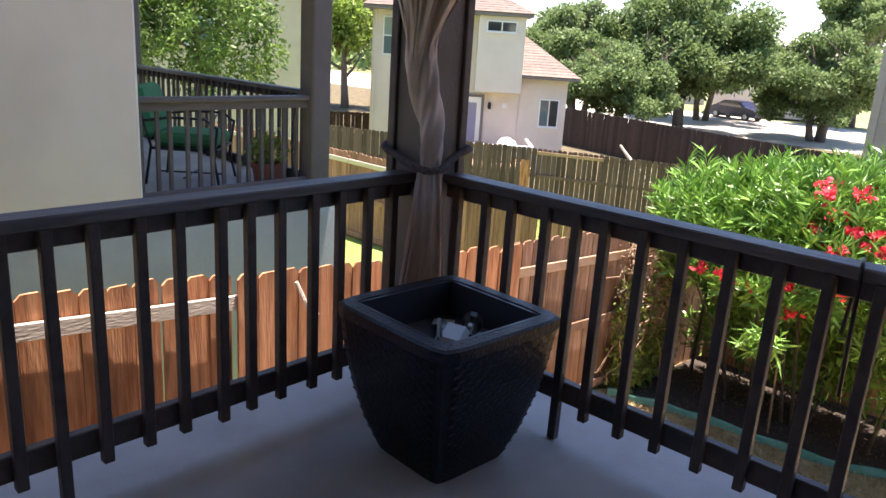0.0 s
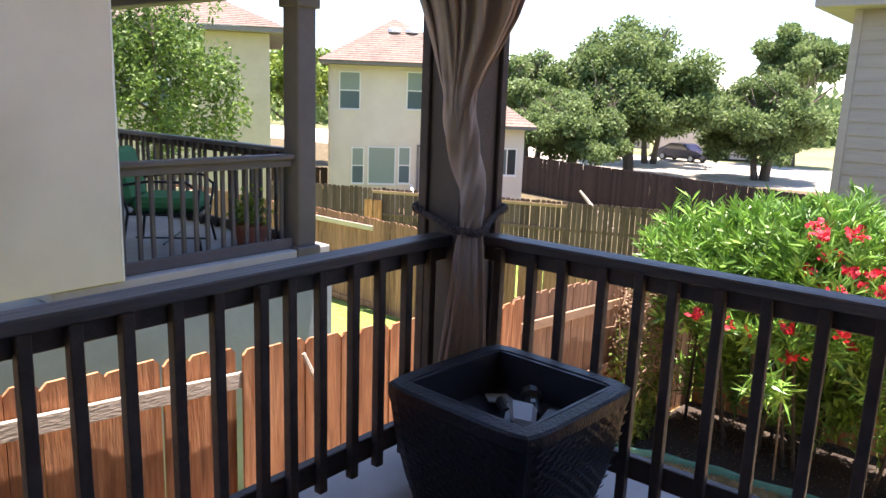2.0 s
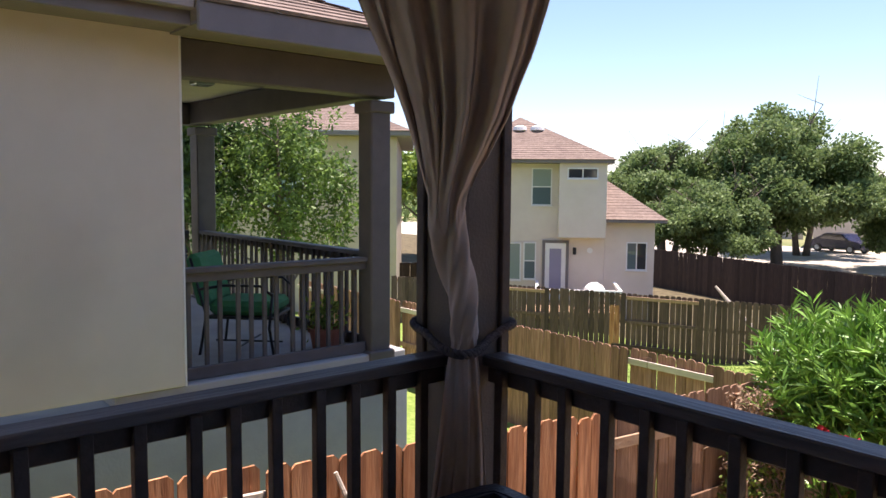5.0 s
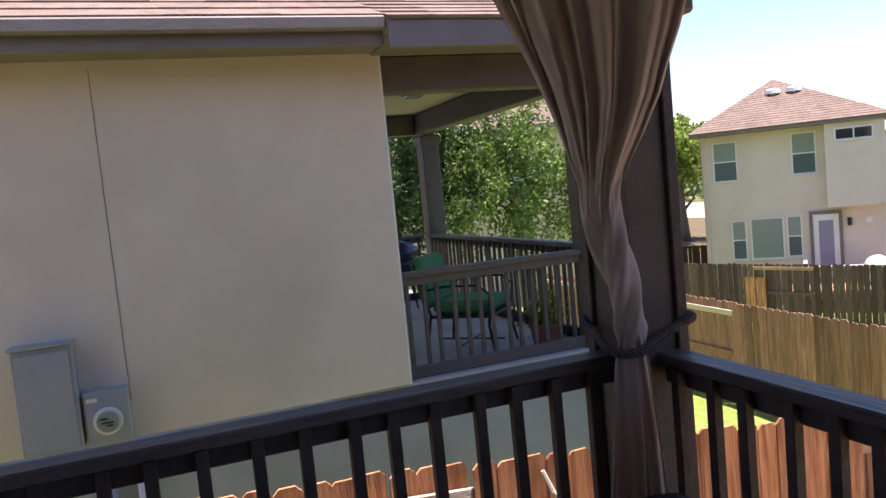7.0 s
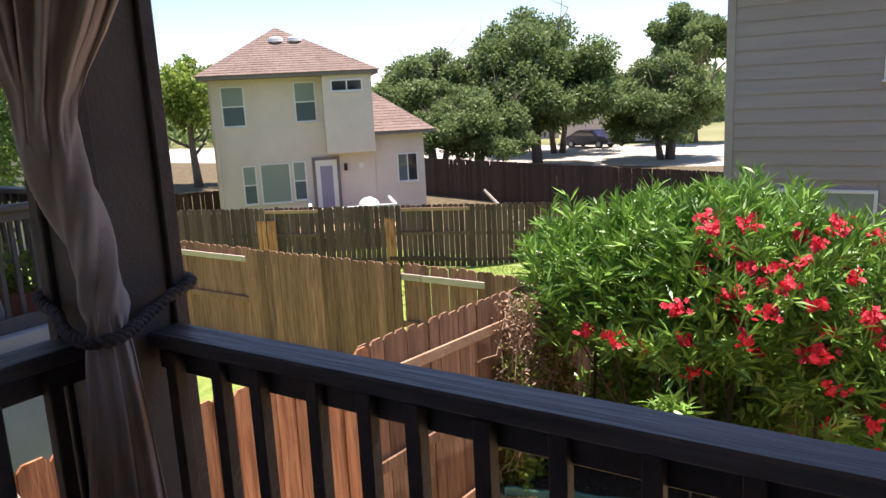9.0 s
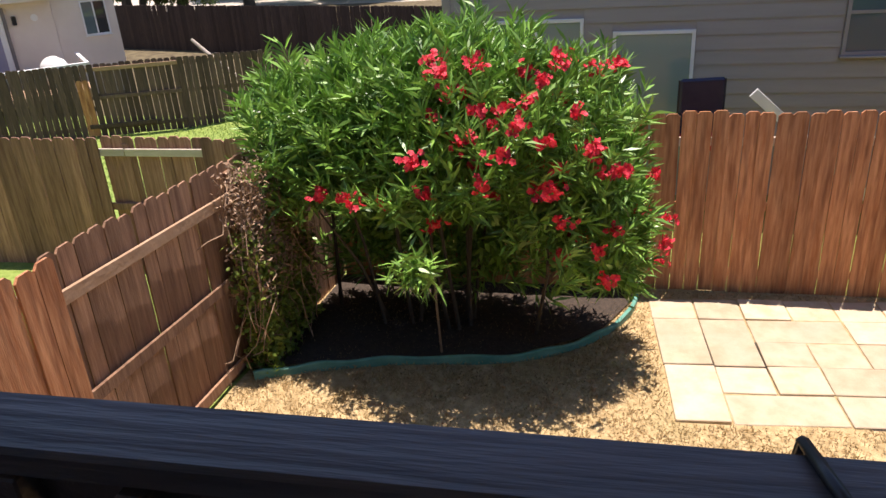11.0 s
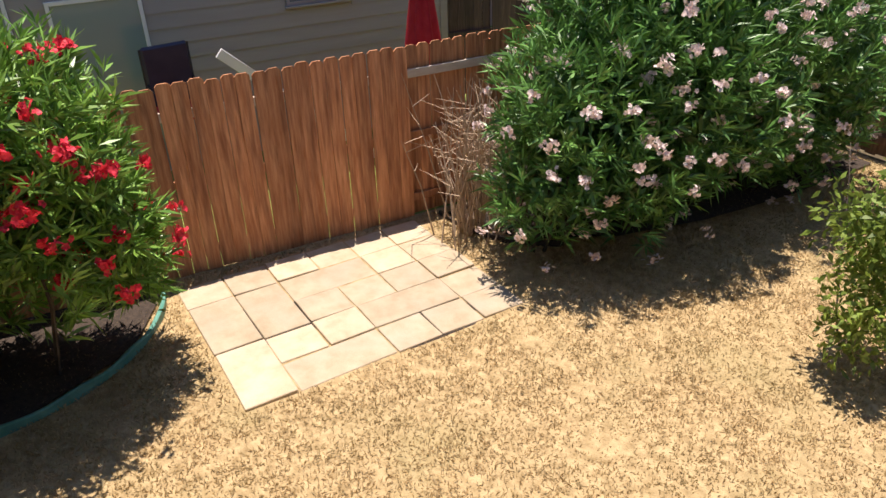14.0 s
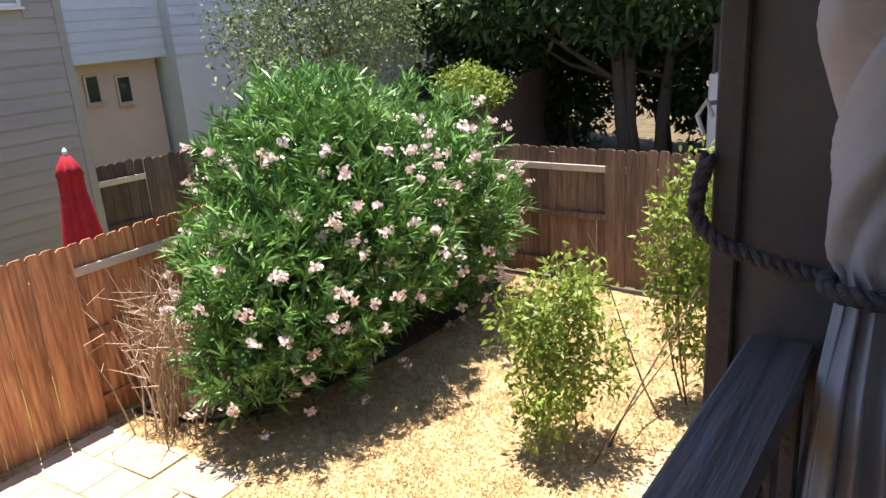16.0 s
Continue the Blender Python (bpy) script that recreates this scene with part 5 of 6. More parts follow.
# ---- neighbour's house with its porch ----
def build_neighbour():
    h = thing("neighbour_house", (-0.22, 0, 0.07), "cream stucco neighbouring house on a raised grey foundation", "house")
    part("wall", box(-12, 0.27, YN, YN + 0.2, NDECK, 4.88, 0.006), M["stucco"], h)
    part("wall", box(0.07, 0.27, YN + 0.203, 12.0, NDECK, 4.88, 0.006), M["stucco"], h)
    part("foundation", box(-12, 2.22, YN - 0.012, 9.0, -0.6, NDECK - 0.1, 0.01), M["foundation"], h)
    part("porch_floor", box(-0.2, 2.22, YN + 0.02, 7.3, NDECK - 0.098, NDECK, 0.01), M["concrete"], h)
    part("corner_bead", box(0.262, 0.277, YN - 0.006, YN + 0.012, NDECK, 4.86, 0.002), M["white_trim"], h)
    # a hairline control joint down the wall
    part("control_joint", box(-1.642, -1.638, YN - 0.002, YN + 0.002, NDECK + 0.25, 4.8, 0.0), M["paint_post"], h)
    part("soffit", box(-12, 0.2, 2.66, YN, 4.86, 4.875, 0.0), M["paint_trim"], h)
    part("fascia", box(-12, 0.20, 2.62, 2.66, 4.84, 5.0, 0.006), M["paint_trim"], h)
    part("gutter", box(-12, 0.20, 2.54, 2.617, 4.93, 5.02, 0.012), M["paint_trim"], h)
    part("porch_fascia", box(0.205, 2.46, 2.50, 2.545, 4.80, 4.985, 0.006), M["paint_trim"], h)
    part("porch_fascia", box(2.42, 2.46, 2.548, 7.6, 4.80, 4.985, 0.006), M["paint_trim"], h)
    part("porch_soffit", box(0.205, 2.42, 2.548, 3.0, 4.845, 4.86, 0.0), M["paint_trim"], h)
    part("beam", box(0.272, 2.1, 3.02, 3.2, 4.58, 4.843, 0.01), M["paint_post"], h)
    part("beam", box(1.92, 2.1, 3.203, 7.2, 4.58, 4.843, 0.01), M["paint_post"], h)
    part("beam", box(0.272, 1.917, 7.02, 7.2, 4.58, 4.843, 0.01), M["paint_post"], h)
    part("porch_ceiling", box(0.272, 2.42, 3.0, 7.5, 4.846, 4.862, 0.0), M["tan_ceiling"], h)
    shingle_face(h, (-12, 2.56, 5.02), (0.2, 2.56, 5.02), (-0.6, 6.5, 6.9), (-12, 6.5, 6.9))
    shingle_face(h, (0.2, 2.48, 4.99), (2.48, 2.48, 4.99), (0.3, 5.0, 5.95), (0.2, 5.0, 5.95))
    shingle_face(h, (2.48, 2.48, 4.99), (2.48, 7.6, 4.99), (0.2, 5.6, 6.0), (0.2, 4.8, 5.95))
    return h


build_neighbour()


def porch_post(at, z0, z1, half, label):
    p = thing("porch_post", at, label, "post")
    part("shaft", box(-half, half, -half, half, z0 + 0.08, z1, 0.012), M["paint_post"], p)
    part("base", box(-half - 0.03, half + 0.03, -half - 0.03, half + 0.03, z0, z0 + 0.09, 0.01), M["paint_post"], p)
    part("capital", box(-half - 0.025, half + 0.025, -half - 0.025, half + 0.025, z1 - 0.1, z1 - 0.002, 0.01), M["paint_post"], p)


porch_post((1.745, 3.13, 0), NDECK, 4.62, 0.1, "taupe square porch post with a plain base")
porch_post((1.84, 7.0, 0), NDECK, 4.62, 0.115, "taupe square porch post at the far corner")
nm = (M["paint_post"], M["paint_post"])
railing("neighbour_railing", (0.06, 3.12), (1.64, 3.12), NDECK, NDECK + 0.89, 0.118, 0.08, nm, "taupe painted railing of the neighbouring porch", 1, (1, 5, 9), size=0.03)
railing("neighbour_railing", (1.78, 3.26), (1.78, 6.88), NDECK, NDECK + 0.92, 0.118, 0.08, dark, "dark painted side railing of the neighbouring porch", 1, (1, 9), size=0.03)
railing("neighbour_railing", (1.66, 7.05), (0.06, 7.05), NDECK, NDECK + 0.92, 0.118, 0.08, dark, "dark painted end railing of the neighbouring porch", 1, (1, 9), size=0.03)


def utility_boxes():
    b = thing("breaker_box", (-2.32, YN, 2.86), "grey steel breaker box on the stucco wall", "electrical box")
    part("body", box(-0.17, 0.17, -0.13, -0.001, -0.33, 0.33, 0.006), M["metal_box"], b)
    part("hood", box(-0.18, 0.18, -0.15, -0.001, 0.332, 0.35, 0.004), M["metal_box"], b)
    part("cover", box(-0.15, 0.15, -0.138, -0.1305, -0.31, 0.30, 0.003), M["metal_box"], b)
    m = thing("electric_meter", (-2.0, YN, 2.64), "grey electric meter box with a round glass dial", "meter")
    part("box", box(-0.13, 0.13, -0.11, -0.001, -0.24, 0.22, 0.006), M["metal_box"], m)
    part("ring", tube(bmesh.new(), [(0, -0.11, 0.03), (0, -0.135, 0.03)], [0.088, 0.085], 24), M["plastic_white"], m, "pale round meter collar", soft=False)
    part("dial", tube(bmesh.new(), [(0, -0.1355, 0.03), (0, -0.17, 0.03)], [0.068, 0.06], 24), M["glass_shade"], m, "round glass meter dial")
    for dx, dz, w in ((-0.02, 0.045, 0.05), (0.0, 0.02, 0.07), (0.01, 0.0, 0.04)):
        part("dial_mark", box(dx - w / 2, dx + w / 2, -0.1725, -0.1705, 0.03 + dz - 0.022, 0.03 + dz - 0.012, 0.0), M["black_metal"], m)
    part("sticker", box(-0.115, -0.05, -0.1125, -0.1105, 0.16, 0.185, 0.0), M["plastic_white"], m)
    c = thing("conduit", (-1.85, YN, 0.0), "white plastic conduit running down the foundation", "pipe")
    part("pipe", tube(bmesh.new(), [(0, -0.06, 0.2), (0, -0.06, 2.42)], 0.035, 12), M["plastic_white"], c, soft=True)
    part("strap", box(-0.05, 0.05, -0.1, -0.013, 1.9, 1.93, 0.003), M["metal_box"], c)
    c2 = thing("conduit", (-2.03, YN, 0.0), "grey steel conduit below the meter", "pipe")
    part("pipe", tube(bmesh.new(), [(0, -0.06, 0.2), (0, -0.06, 2.34)], 0.028, 12), M["metal_box"], c2, soft=True)
    part("strap", box(-0.045, 0.045, -0.095, -0.013, 1.7, 1.73, 0.003), M["metal_box"], c2)


utility_boxes()


def patio_chair(at, rz, label):
    c = thing("patio_chair", at, label, "chair", rz=rz)
    part("seat_cushion", box(-0.27, 0.27, -0.26, 0.28, 0.40, 0.52, 0.04), M["cushion"], c, soft=False)
    back = box(-0.27, 0.27, -0.06, 0.06, 0.0, 0.46, 0.045)
    back.transform(Matrix.Translation((0, -0.30, 0.46)) @ Matrix.Rotation(radians(14), 4, "X"))
    part("back_cushion", back, M["cushion"], c)
    for sx in (-1, 1):
        part("arm", tube(bmesh.new(), [(sx * 0.3, -0.33, 0.62), (sx * 0.31, -0.1, 0.66), (sx * 0.31, 0.2, 0.66), (sx * 0.30, 0.3, 0.58)], 0.012, 6), M["black_metal"], c, soft=True)
        part("leg", tube(bmesh.new(), [(sx * 0.30, 0.3, 0.6), (sx * 0.27, 0.26, 0.3), (sx * 0.30, 0.32, 0.0)], 0.012, 6), M["black_metal"], c, soft=True)
        part("leg", tube(bmesh.new(), [(sx * 0.28, -0.40, 0.88), (sx * 0.26, -0.28, 0.4), (sx * 0.29, -0.34, 0.0)], 0.012, 6), M["black_metal"], c, soft=True)
    part("seat_frame", box(-0.28, 0.28, -0.27, 0.29, 0.375, 0.398, 0.004), M["black_metal"], c)
    part("stretcher", tube(bmesh.new(), [(-0.28, 0.0, 0.14), (0.28, 0.0, 0.14)], 0.008, 6), M["black_metal"], c)
    part("stretcher", tube(bmesh.new(), [(0.0, -0.3, 0.14), (0.0, 0.29, 0.14)], 0.008, 6), M["black_metal"], c)


# a roomy chair turned towards the yard
patio_chair((0.94, 3.85, NDECK), -135, "black iron patio chair with green cushions")


def kettle_grill(at):
    g = thing("kettle_grill", at, "dark blue kettle grill on black legs", "grill")
    prof = [(0.04, 0.48), (0.17, 0.53), (0.25, 0.62), (0.275, 0.70), (0.275, 0.73), (0.25, 0.82), (0.17, 0.90), (0.05, 0.935), (0.0, 0.94)]
    def lathe(rows):
        bm = bmesh.new()
        rings = [[bm.verts.new((r * math.cos(a), r * math.sin(a), z)) for a in [k * math.pi / 12 for k in range(24)]] for r, z in rows if r > 0]
        for a, b in zip(rings, rings[1:]):
            for k in range(24):
                bm.faces.new((a[k], a[(k + 1) % 24], b[(k + 1) % 24], b[k]))
        bm.faces.new(rings[0][::-1])
        bm.faces.new(rings[-1])
        return bm
    part("bowl", lathe(prof[:4]), M["navy"], g, soft=True)
    part("lid", lathe(prof[4:]), M["navy"], g, "dark blue domed lid", soft=True)
    part("handle", tube(bmesh.new(), [(-0.07, 0, 0.93), (-0.06, 0, 0.98), (0.06, 0, 0.98), (0.07, 0, 0.93)], 0.011, 6), M["black_metal"], g)
    for a in (0.5, 2.6, 4.7):
        part("leg", tube(bmesh.new(), [(0.16 * math.cos(a), 0.16 * math.sin(a), 0.53), (0.3 * math.cos(a), 0.3 * math.sin(a), 0.0)], 0.012, 6), M["black_metal"], g)


kettle_grill((1.03, 6.2, NDECK))


def pot(at, r, h, label):
    p = thing("plant_pot", at, label, "pot")
    bm = bmesh.new()
    rows = [(r * 0.7, 0.0), (r * 0.95, h * 0.85), (r * 1.05, h * 0.86), (r * 1.05, h), (r * 0.95, h), (r * 0.9, h * 0.85)]
    rings = [[bm.verts.new((q * math.cos(a), q * math.sin(a), z)) for a in [k * math.pi / 10 for k in range(20)]] for q, z in rows]
    for a, b in zip(rings, rings[1:]):
        for k in range(20):
            bm.faces.new((a[k], a[(k + 1) % 20], b[(k + 1) % 20], b[k]))
    bm.faces.new(rings[0][::-1])
    bm.faces.new(rings[-1])
    part("vessel", bm, M["terracotta"], p)
    rng = np.random.default_rng(3)
    q = rng.normal(size=(260, 3)) * np.array([r * 0.5, r * 0.5, 0.08]) + np.array([0, 0, h + 0.08])
    part("plant", card_mesh("plant", leaves(q, rng.normal(size=(260, 3)) + np.array([0, 0, 1]), 0.07, 0.03, rng), M["leaf_light"]), None, p)


pot((1.46, 3.45, NDECK), 0.15, 0.26, "terracotta pot with a small plant on the porch floor")
lamp = thing("ceiling_lamp", (0.78, 4.4, 4.886), "small square metal porch ceiling lamp", "lamp")
part("plate", box(-0.11, 0.11, -0.11, 0.11, -0.025, -0.001, 0.006), M["metal_box"], lamp)
part("shade", box(-0.085, 0.085, -0.085, 0.085, -0.1, -0.026, 0.012), M["glass_shade"], lamp)


# ---- the far cream house, turned towards the porch ----
def build_far_house():
    # local x runs into the house, local y to the viewer's left
    h = thing("far_house", (18.1, 15.91, 0), "two-storey cream stucco house with a brown hip roof", "house", rz=42.6)
    Z0, EV = -1.2, 4.78
    main = bmesh.new()
    bm_box(main, 0, 7.5, -2.1, 3.28, Z0, EV, 0.01)
    part("wall", main, M["stucco_far"], h)
    part("bay", box(-0.55, 0.0, -2.1, -0.46, 2.18, EV, 0.01), M["stucco_far"], h, "projecting upper bay in cream stucco")
    part("wing_wall", box(0.05, 6.0, -3.85, -2.1, Z0, 2.72, 0.01), M["stucco_far"], h, "single-storey cream wing")
    w = h
    window("window", w, 2.18, 2.86, 3.28, 4.52, 0, M["white_trim"], M["glass_blue"], True, M["glass_shade"])
    window("window", w, -0.18, 0.46, 3.33, 4.58, 0, M["white_trim"], M["glass_blue"], True, M["glass_shade"])
    window("window", w, 2.02, 2.40, 0.62, 1.86, 0, M["white_trim"], M["glass_blue"], True, M["glass_shade"])
    window("window", w, 0.88, 1.81, 0.62, 1.90, 0, M["white_trim"], M["glass_shade"], False)
    window("window", w, 0.34, 0.71, 0.66, 1.92, 0, M["white_trim"], M["glass_blue"], True, M["glass_shade"])
    window("window", w, -1.75, -0.78, 4.28, 4.58, -0.55, M["white_trim"], M["glass_dark"], False, None, vertical=True)
    window("window", w, -3.56, -2.92, 1.06, 1.98, 0.05, M["white_trim"], M["glass_dark"], False, M["glass_blue"], vertical=True)
    d = part("door", box(-0.05, -0.002, -0.76, -0.02, -0.1, 1.95, 0.004), M["white_trim"], h, "white back door with a large blue-grey glass")
    part("pane", box(-0.062, -0.052, -0.60, -0.18, 0.15, 1.75, 0.0), M["glass_lilac"], d)
    part("casing", box(-0.07, -0.001, -0.86, -0.765, -0.1, 2.05, 0.004), M["paint_trim"], d)
    part("casing", box(-0.07, -0.001, -0.015, 0.08, -0.1, 2.05, 0.004), M["paint_trim"], d)
    part("casing", box(-0.07, -0.001, -0.76, -0.02, 1.955, 2.05, 0.004), M["paint_trim"], d)
    part("wall_lamp", box(-0.12, -0.002, -1.12, -1.0, 1.55, 1.8, 0.02), M["black_metal"], h, "small black wall lantern")
    part("wall_vent", tube(bmesh.new(), [(-0.03, -1.6, 1.7), (0.0, -1.6, 1.7)], 0.1, 14), M["white_trim"], h, "round pale wall vent")
    part("downspout", box(-0.07, -0.005, 3.14, 3.22, Z0, EV, 0.01), M["stucco_far"], h)
    e0, e1, l0, l1 = -0.8, 7.9, -2.38, 3.58
    part("eave", box(-0.75, 7.85, -2.33, 3.53, EV, EV + 0.12, 0.01), M["paint_trim"], h)
    R = EV + 0.12
    P1, P2 = (2.1, 1.0, 6.6), (5.3, 1.0, 6.6)
    shingle_face(h, (e0, l1, R), (e0, l0, R), (P1[0], P1[1] - 0.01, P1[2]), (P1[0], P1[1] + 0.01, P1[2]))
    shingle_face(h, (e0, l0, R), (e1, l0, R), P2, P1)
    shingle_face(h, (e0, l1, R), (e1, l1, R), P2, P1)
    shingle_face(h, (e1, l1, R), (e1, l0, R), (P2[0], P2[1] - 0.01, P2[2]), (P2[0], P2[1] + 0.01, P2[2]))
    part("wing_eave", box(-0.4, 6.3, -4.2, -2.1, 2.72, 2.82, 0.01), M["paint_trim"], h)
    shingle_face(h, (-0.42, -2.1, 2.83), (-0.42, -4.22, 2.83), (2.4, -2.3, 4.25), (2.4, -2.1, 4.25))
    shingle_face(h, (-0.42, -4.22, 2.83), (6.3, -4.22, 2.83), (6.3, -2.1, 4.25), (2.4, -2.1, 4.25))
    for y, x in ((0.98, 1.2), (0.34, 1.2)):
        z = 6.02
        part("turbine_vent", tube(bmesh.new(), [(x, y, z - 0.2), (x, y, z), (x, y, z + 0.02), (x, y, z + 0.14), (x, y, z + 0.2)], [0.14, 0.14, 0.27, 0.25, 0.1], 16), M["white_trim"], h, "pale round roof vent")
    part("deck", box(-2.6, -0.05, -2.5, 0.75, -0.35, -0.12, 0.01), M["rail_brown"], h)
    for q in ((-2.62, -2.52, -2.5, 0.30), (-2.52, -0.2, 0.20, 0.30), (-2.52, -0.2, -2.5, -2.40)):
        part("deck_rail", box(q[0], q[1], q[2], q[3], 0.53, 0.62, 0.005), M["white_trim"], h)
    for k in range(19):
        part("deck_baluster", box(-2.59, -2.56, -2.45 + k * 0.145, -2.42 + k * 0.145, -0.12, 0.53, 0.0), M["cedar_grey"], h)
    return h


M["glass_lilac"] = glass_mat("blue_grey_door_glass", (0.27, 0.26, 0.36), 0.15)
build_far_house()
cov = thing("grill_cover", (18.1 - 0.736 * 1.4 + 0.677 * 1.7, 15.91 - 0.677 * 1.4 - 0.736 * 1.7, -0.12), "pale cream covered dome on the far deck", "cover")
bmc = bmesh.new()
bmesh.ops.create_icosphere(bmc, subdivisions=3, radius=1.0)
for v in bmc.verts:
    f = 1 + 0.08 * noise.noise(v.co * 2.5)
    v.co = Vector((v.co.x * 0.36 * f, v.co.y * 0.42 * f, max(0.0, 0.40 + v.co.z * 0.46 * f)))
part("cloth", bmc, M["plastic_white"], cov, soft=True)


# ---- lap-sided house behind the back fence ----
def build_sided_house():
    h = thing("sided_house", (0, 0, 0), "two-storey house in tan lap siding", "house")
    y0, y1 = -6.85, 0.55
    part("wall", box(XS, XS + 9, y0, y1, -0.5, 5.25, 0.0), M["siding"], h)
    holes = [(-1.33, -0.07, 0.95, 2.43), (-2.75, -1.70, -0.2, 2.25), (-5.40, -4.48, 1.86, 2.93), (-2.65, -1.3, 3.8, 5.0), (-6.35, -5.0, 4.2, 5.1)]
    deck_board_siding(h, XS, y0 + 0.1, y1 - 0.1, -0.3, 5.25, 0.19, M["siding"], holes)
    part("corner_board", box(XS - 0.03, XS + 0.1, y1 - 0.1, y1 + 0.012, -0.4, 5.25, 0.004), M["siding"], h)
    part("corner_board", box(XS - 0.03, XS + 0.1, y0 - 0.012, y0 + 0.1, -0.4, 5.25, 0.004), M["siding"], h)
    window("window", h, -1.28, -0.12, 1.0, 2.38, XS - 0.012, M["white_trim"], M["glass_shade"], False, M["glass_blue"], vertical=True)
    window("window", h, -5.34, -4.54, 1.92, 2.87, XS - 0.012, M["siding"], M["glass_blue"], True)
    window("window", h, -2.6, -1.35, 3.85, 4.95, XS - 0.012, M["white_trim"], M["glass_dark"], True)
    window("window", h, -6.3, -5.05, 4.25, 5.05, XS - 0.012, M["white_trim"], M["glass_blue"], True)
    window("window", h, -2.7, -1.75, 0.0, 2.2, XS - 0.012, M["white_trim"], M["glass_shade"], False)
    part("eave", box(XS - 0.45, XS + 9.4, y0 - 0.45, y1 + 0.45, 5.25, 5.42, 0.01), M["siding"], h)
    E, T = 5.43, 7.6
    xa, xb, ya, yb = XS - 0.47, XS + 9.42, y0 - 0.47, y1 + 0.47
    shingle_face(h, (xa, yb, E), (xa, ya, E), (XS + 4.3, -3.2, T), (XS + 4.3, -3.1, T))
    shingle_face(h, (xa, yb, E), (xb, yb, E), (XS + 5.2, -3.1, T), (XS + 4.3, -3.1, T))
    shingle_face(h, (xa, ya, E), (xb, ya, E), (XS + 5.2, -3.2, T), (XS + 4.3, -3.2, T))


build_sided_house()


def closed_umbrella(at):
    u = thing("patio_umbrella", at, "closed crimson patio umbrella behind the fence", "umbrella")
    bm = bmesh.new()
    rows = [(0.0, 2.55), (0.05, 2.52), (0.11, 2.40), (0.14, 2.30), (0.125, 2.29), (0.13, 2.1), (0.17, 1.8), (0.21, 1.5), (0.24, 1.2), (0.22, 1.18)]
    n = 32
    rings = []
    for r, z in rows:
        rings.append([bm.verts.new((r * (1 + 0.16 * math.cos(8 * k * 2 * math.pi / n)) * math.cos(k * 2 * math.pi / n), r * (1 + 0.16 * math.cos(8 * k * 2 * math.pi / n)) * math.sin(k * 2 * math.pi / n), z)) for k in range(n)])
    for a, b in zip(rings, rings[1:]):
        for k in range(n):
            bm.faces.new((a[k], a[(k + 1) % n], b[(k + 1) % n], b[k]))
    part("canopy", bm, M["red_cloth"], u, soft=True)
    part("pole", tube(bmesh.new(), [(0, 0, 0.02), (0, 0, 2.56)], 0.02, 10), M["black_metal"], u)
    part("finial", tube(bmesh.new(), [(0, 0, 2.54), (0, 0, 2.58), (0, 0, 2.62)], [0.03, 0.03, 0.01], 10), M["plastic_white"], u)
    part("base", tube(bmesh.new(), [(0, 0, -0.1), (0, 0, 0.06)], [0.25, 0.22], 18), M["black_metal"], u)


closed_umbrella((8.2, -5.72, 0))


def far_patio_seat():
    c = thing("garden_chair", (8.75, -2.85, 0.0), "dark garden chair with a red cushion behind the fence", "chair", rz=100)
    part("seat", box(-0.28, 0.28, -0.26, 0.28, 1.0, 1.08, 0.02), M["red_cloth"], c)
    part("backrest", box(-0.28, 0.28, -0.32, -0.26, 1.05, 1.76, 0.03), M["navy"], c)
    for sx in (-1, 1):
        part("leg", tube(bmesh.new(), [(sx * 0.28, 0.28, 1.3), (sx * 0.28, 0.28, -0.1)], 0.014, 6), M["black_metal"], c)
        part("leg", tube(bmesh.new(), [(sx * 0.28, -0.3, 1.74), (sx * 0.28, -0.3, -0.1)], 0.014, 6), M["black_metal"], c)
        part("arm", tube(bmesh.new(), [(sx * 0.28, 0.28, 1.3), (sx * 0.28, -0.3, 1.32)], 0.014, 6), M["black_metal"], c)
    b = thing("leaning_board", (8.6, -5.175, 0.0), "long pale white board leaning aslant behind the fence", "board")
    bb = box(-0.02, 0.02, -0.06, 0.06, 0.0, 2.5, 0.004)
    bb.transform(Matrix.Rotation(radians(-48), 4, "X"))
    part("plank", bb, M["white_trim"], b)


far_patio_seat()


# ---- pale house beyond ----
def build_pale_house():
    h = thing("pale_house", (0, 0, 0), "pale house with grey lap siding over pinkish stucco", "house")
    part("wall", box(14.3, 24, -11.25, -8.4, -0.5, 3.25, 0.0), M["stucco_pink"], h, "pinkish stucco lower wall")
    part("upper_wall", box(14.0, 24, -11.35, -8.3, 3.25, 6.6, 0.0), M["siding_pale"], h)
    deck_board_siding(h, 14.0, -11.35, -8.3, 3.27, 6.6, 0.2, M["siding_pale"])
    part("side_wall", box(13.7, 24, -30, -11.36, -0.5, 6.6, 0.0), M["siding_pale"], h)
    deck_board_siding(h, 13.7, -30, -11.36, 3.27, 6.6, 0.2, M["siding_pale"])
    window("window", h, -9.85, -9.6, 2.5, 3.0, 14.288, M["stucco_pink"], M["glass_dark"], False)
    window("window", h, -10.55, -10.28, 2.42, 2.92, 14.288, M["stucco_pink"], M["glass_dark"], False)
    part("eave", box(13.3, 24.4, -30.3, -8.0, 6.6, 6.75, 0.01), M["white_trim"], h)
    shingle_face(h, (13.28, -8.0, 6.76), (13.28, -30.3, 6.76), (18, -26, 8.8), (18, -12, 8.8))


build_pale_house()


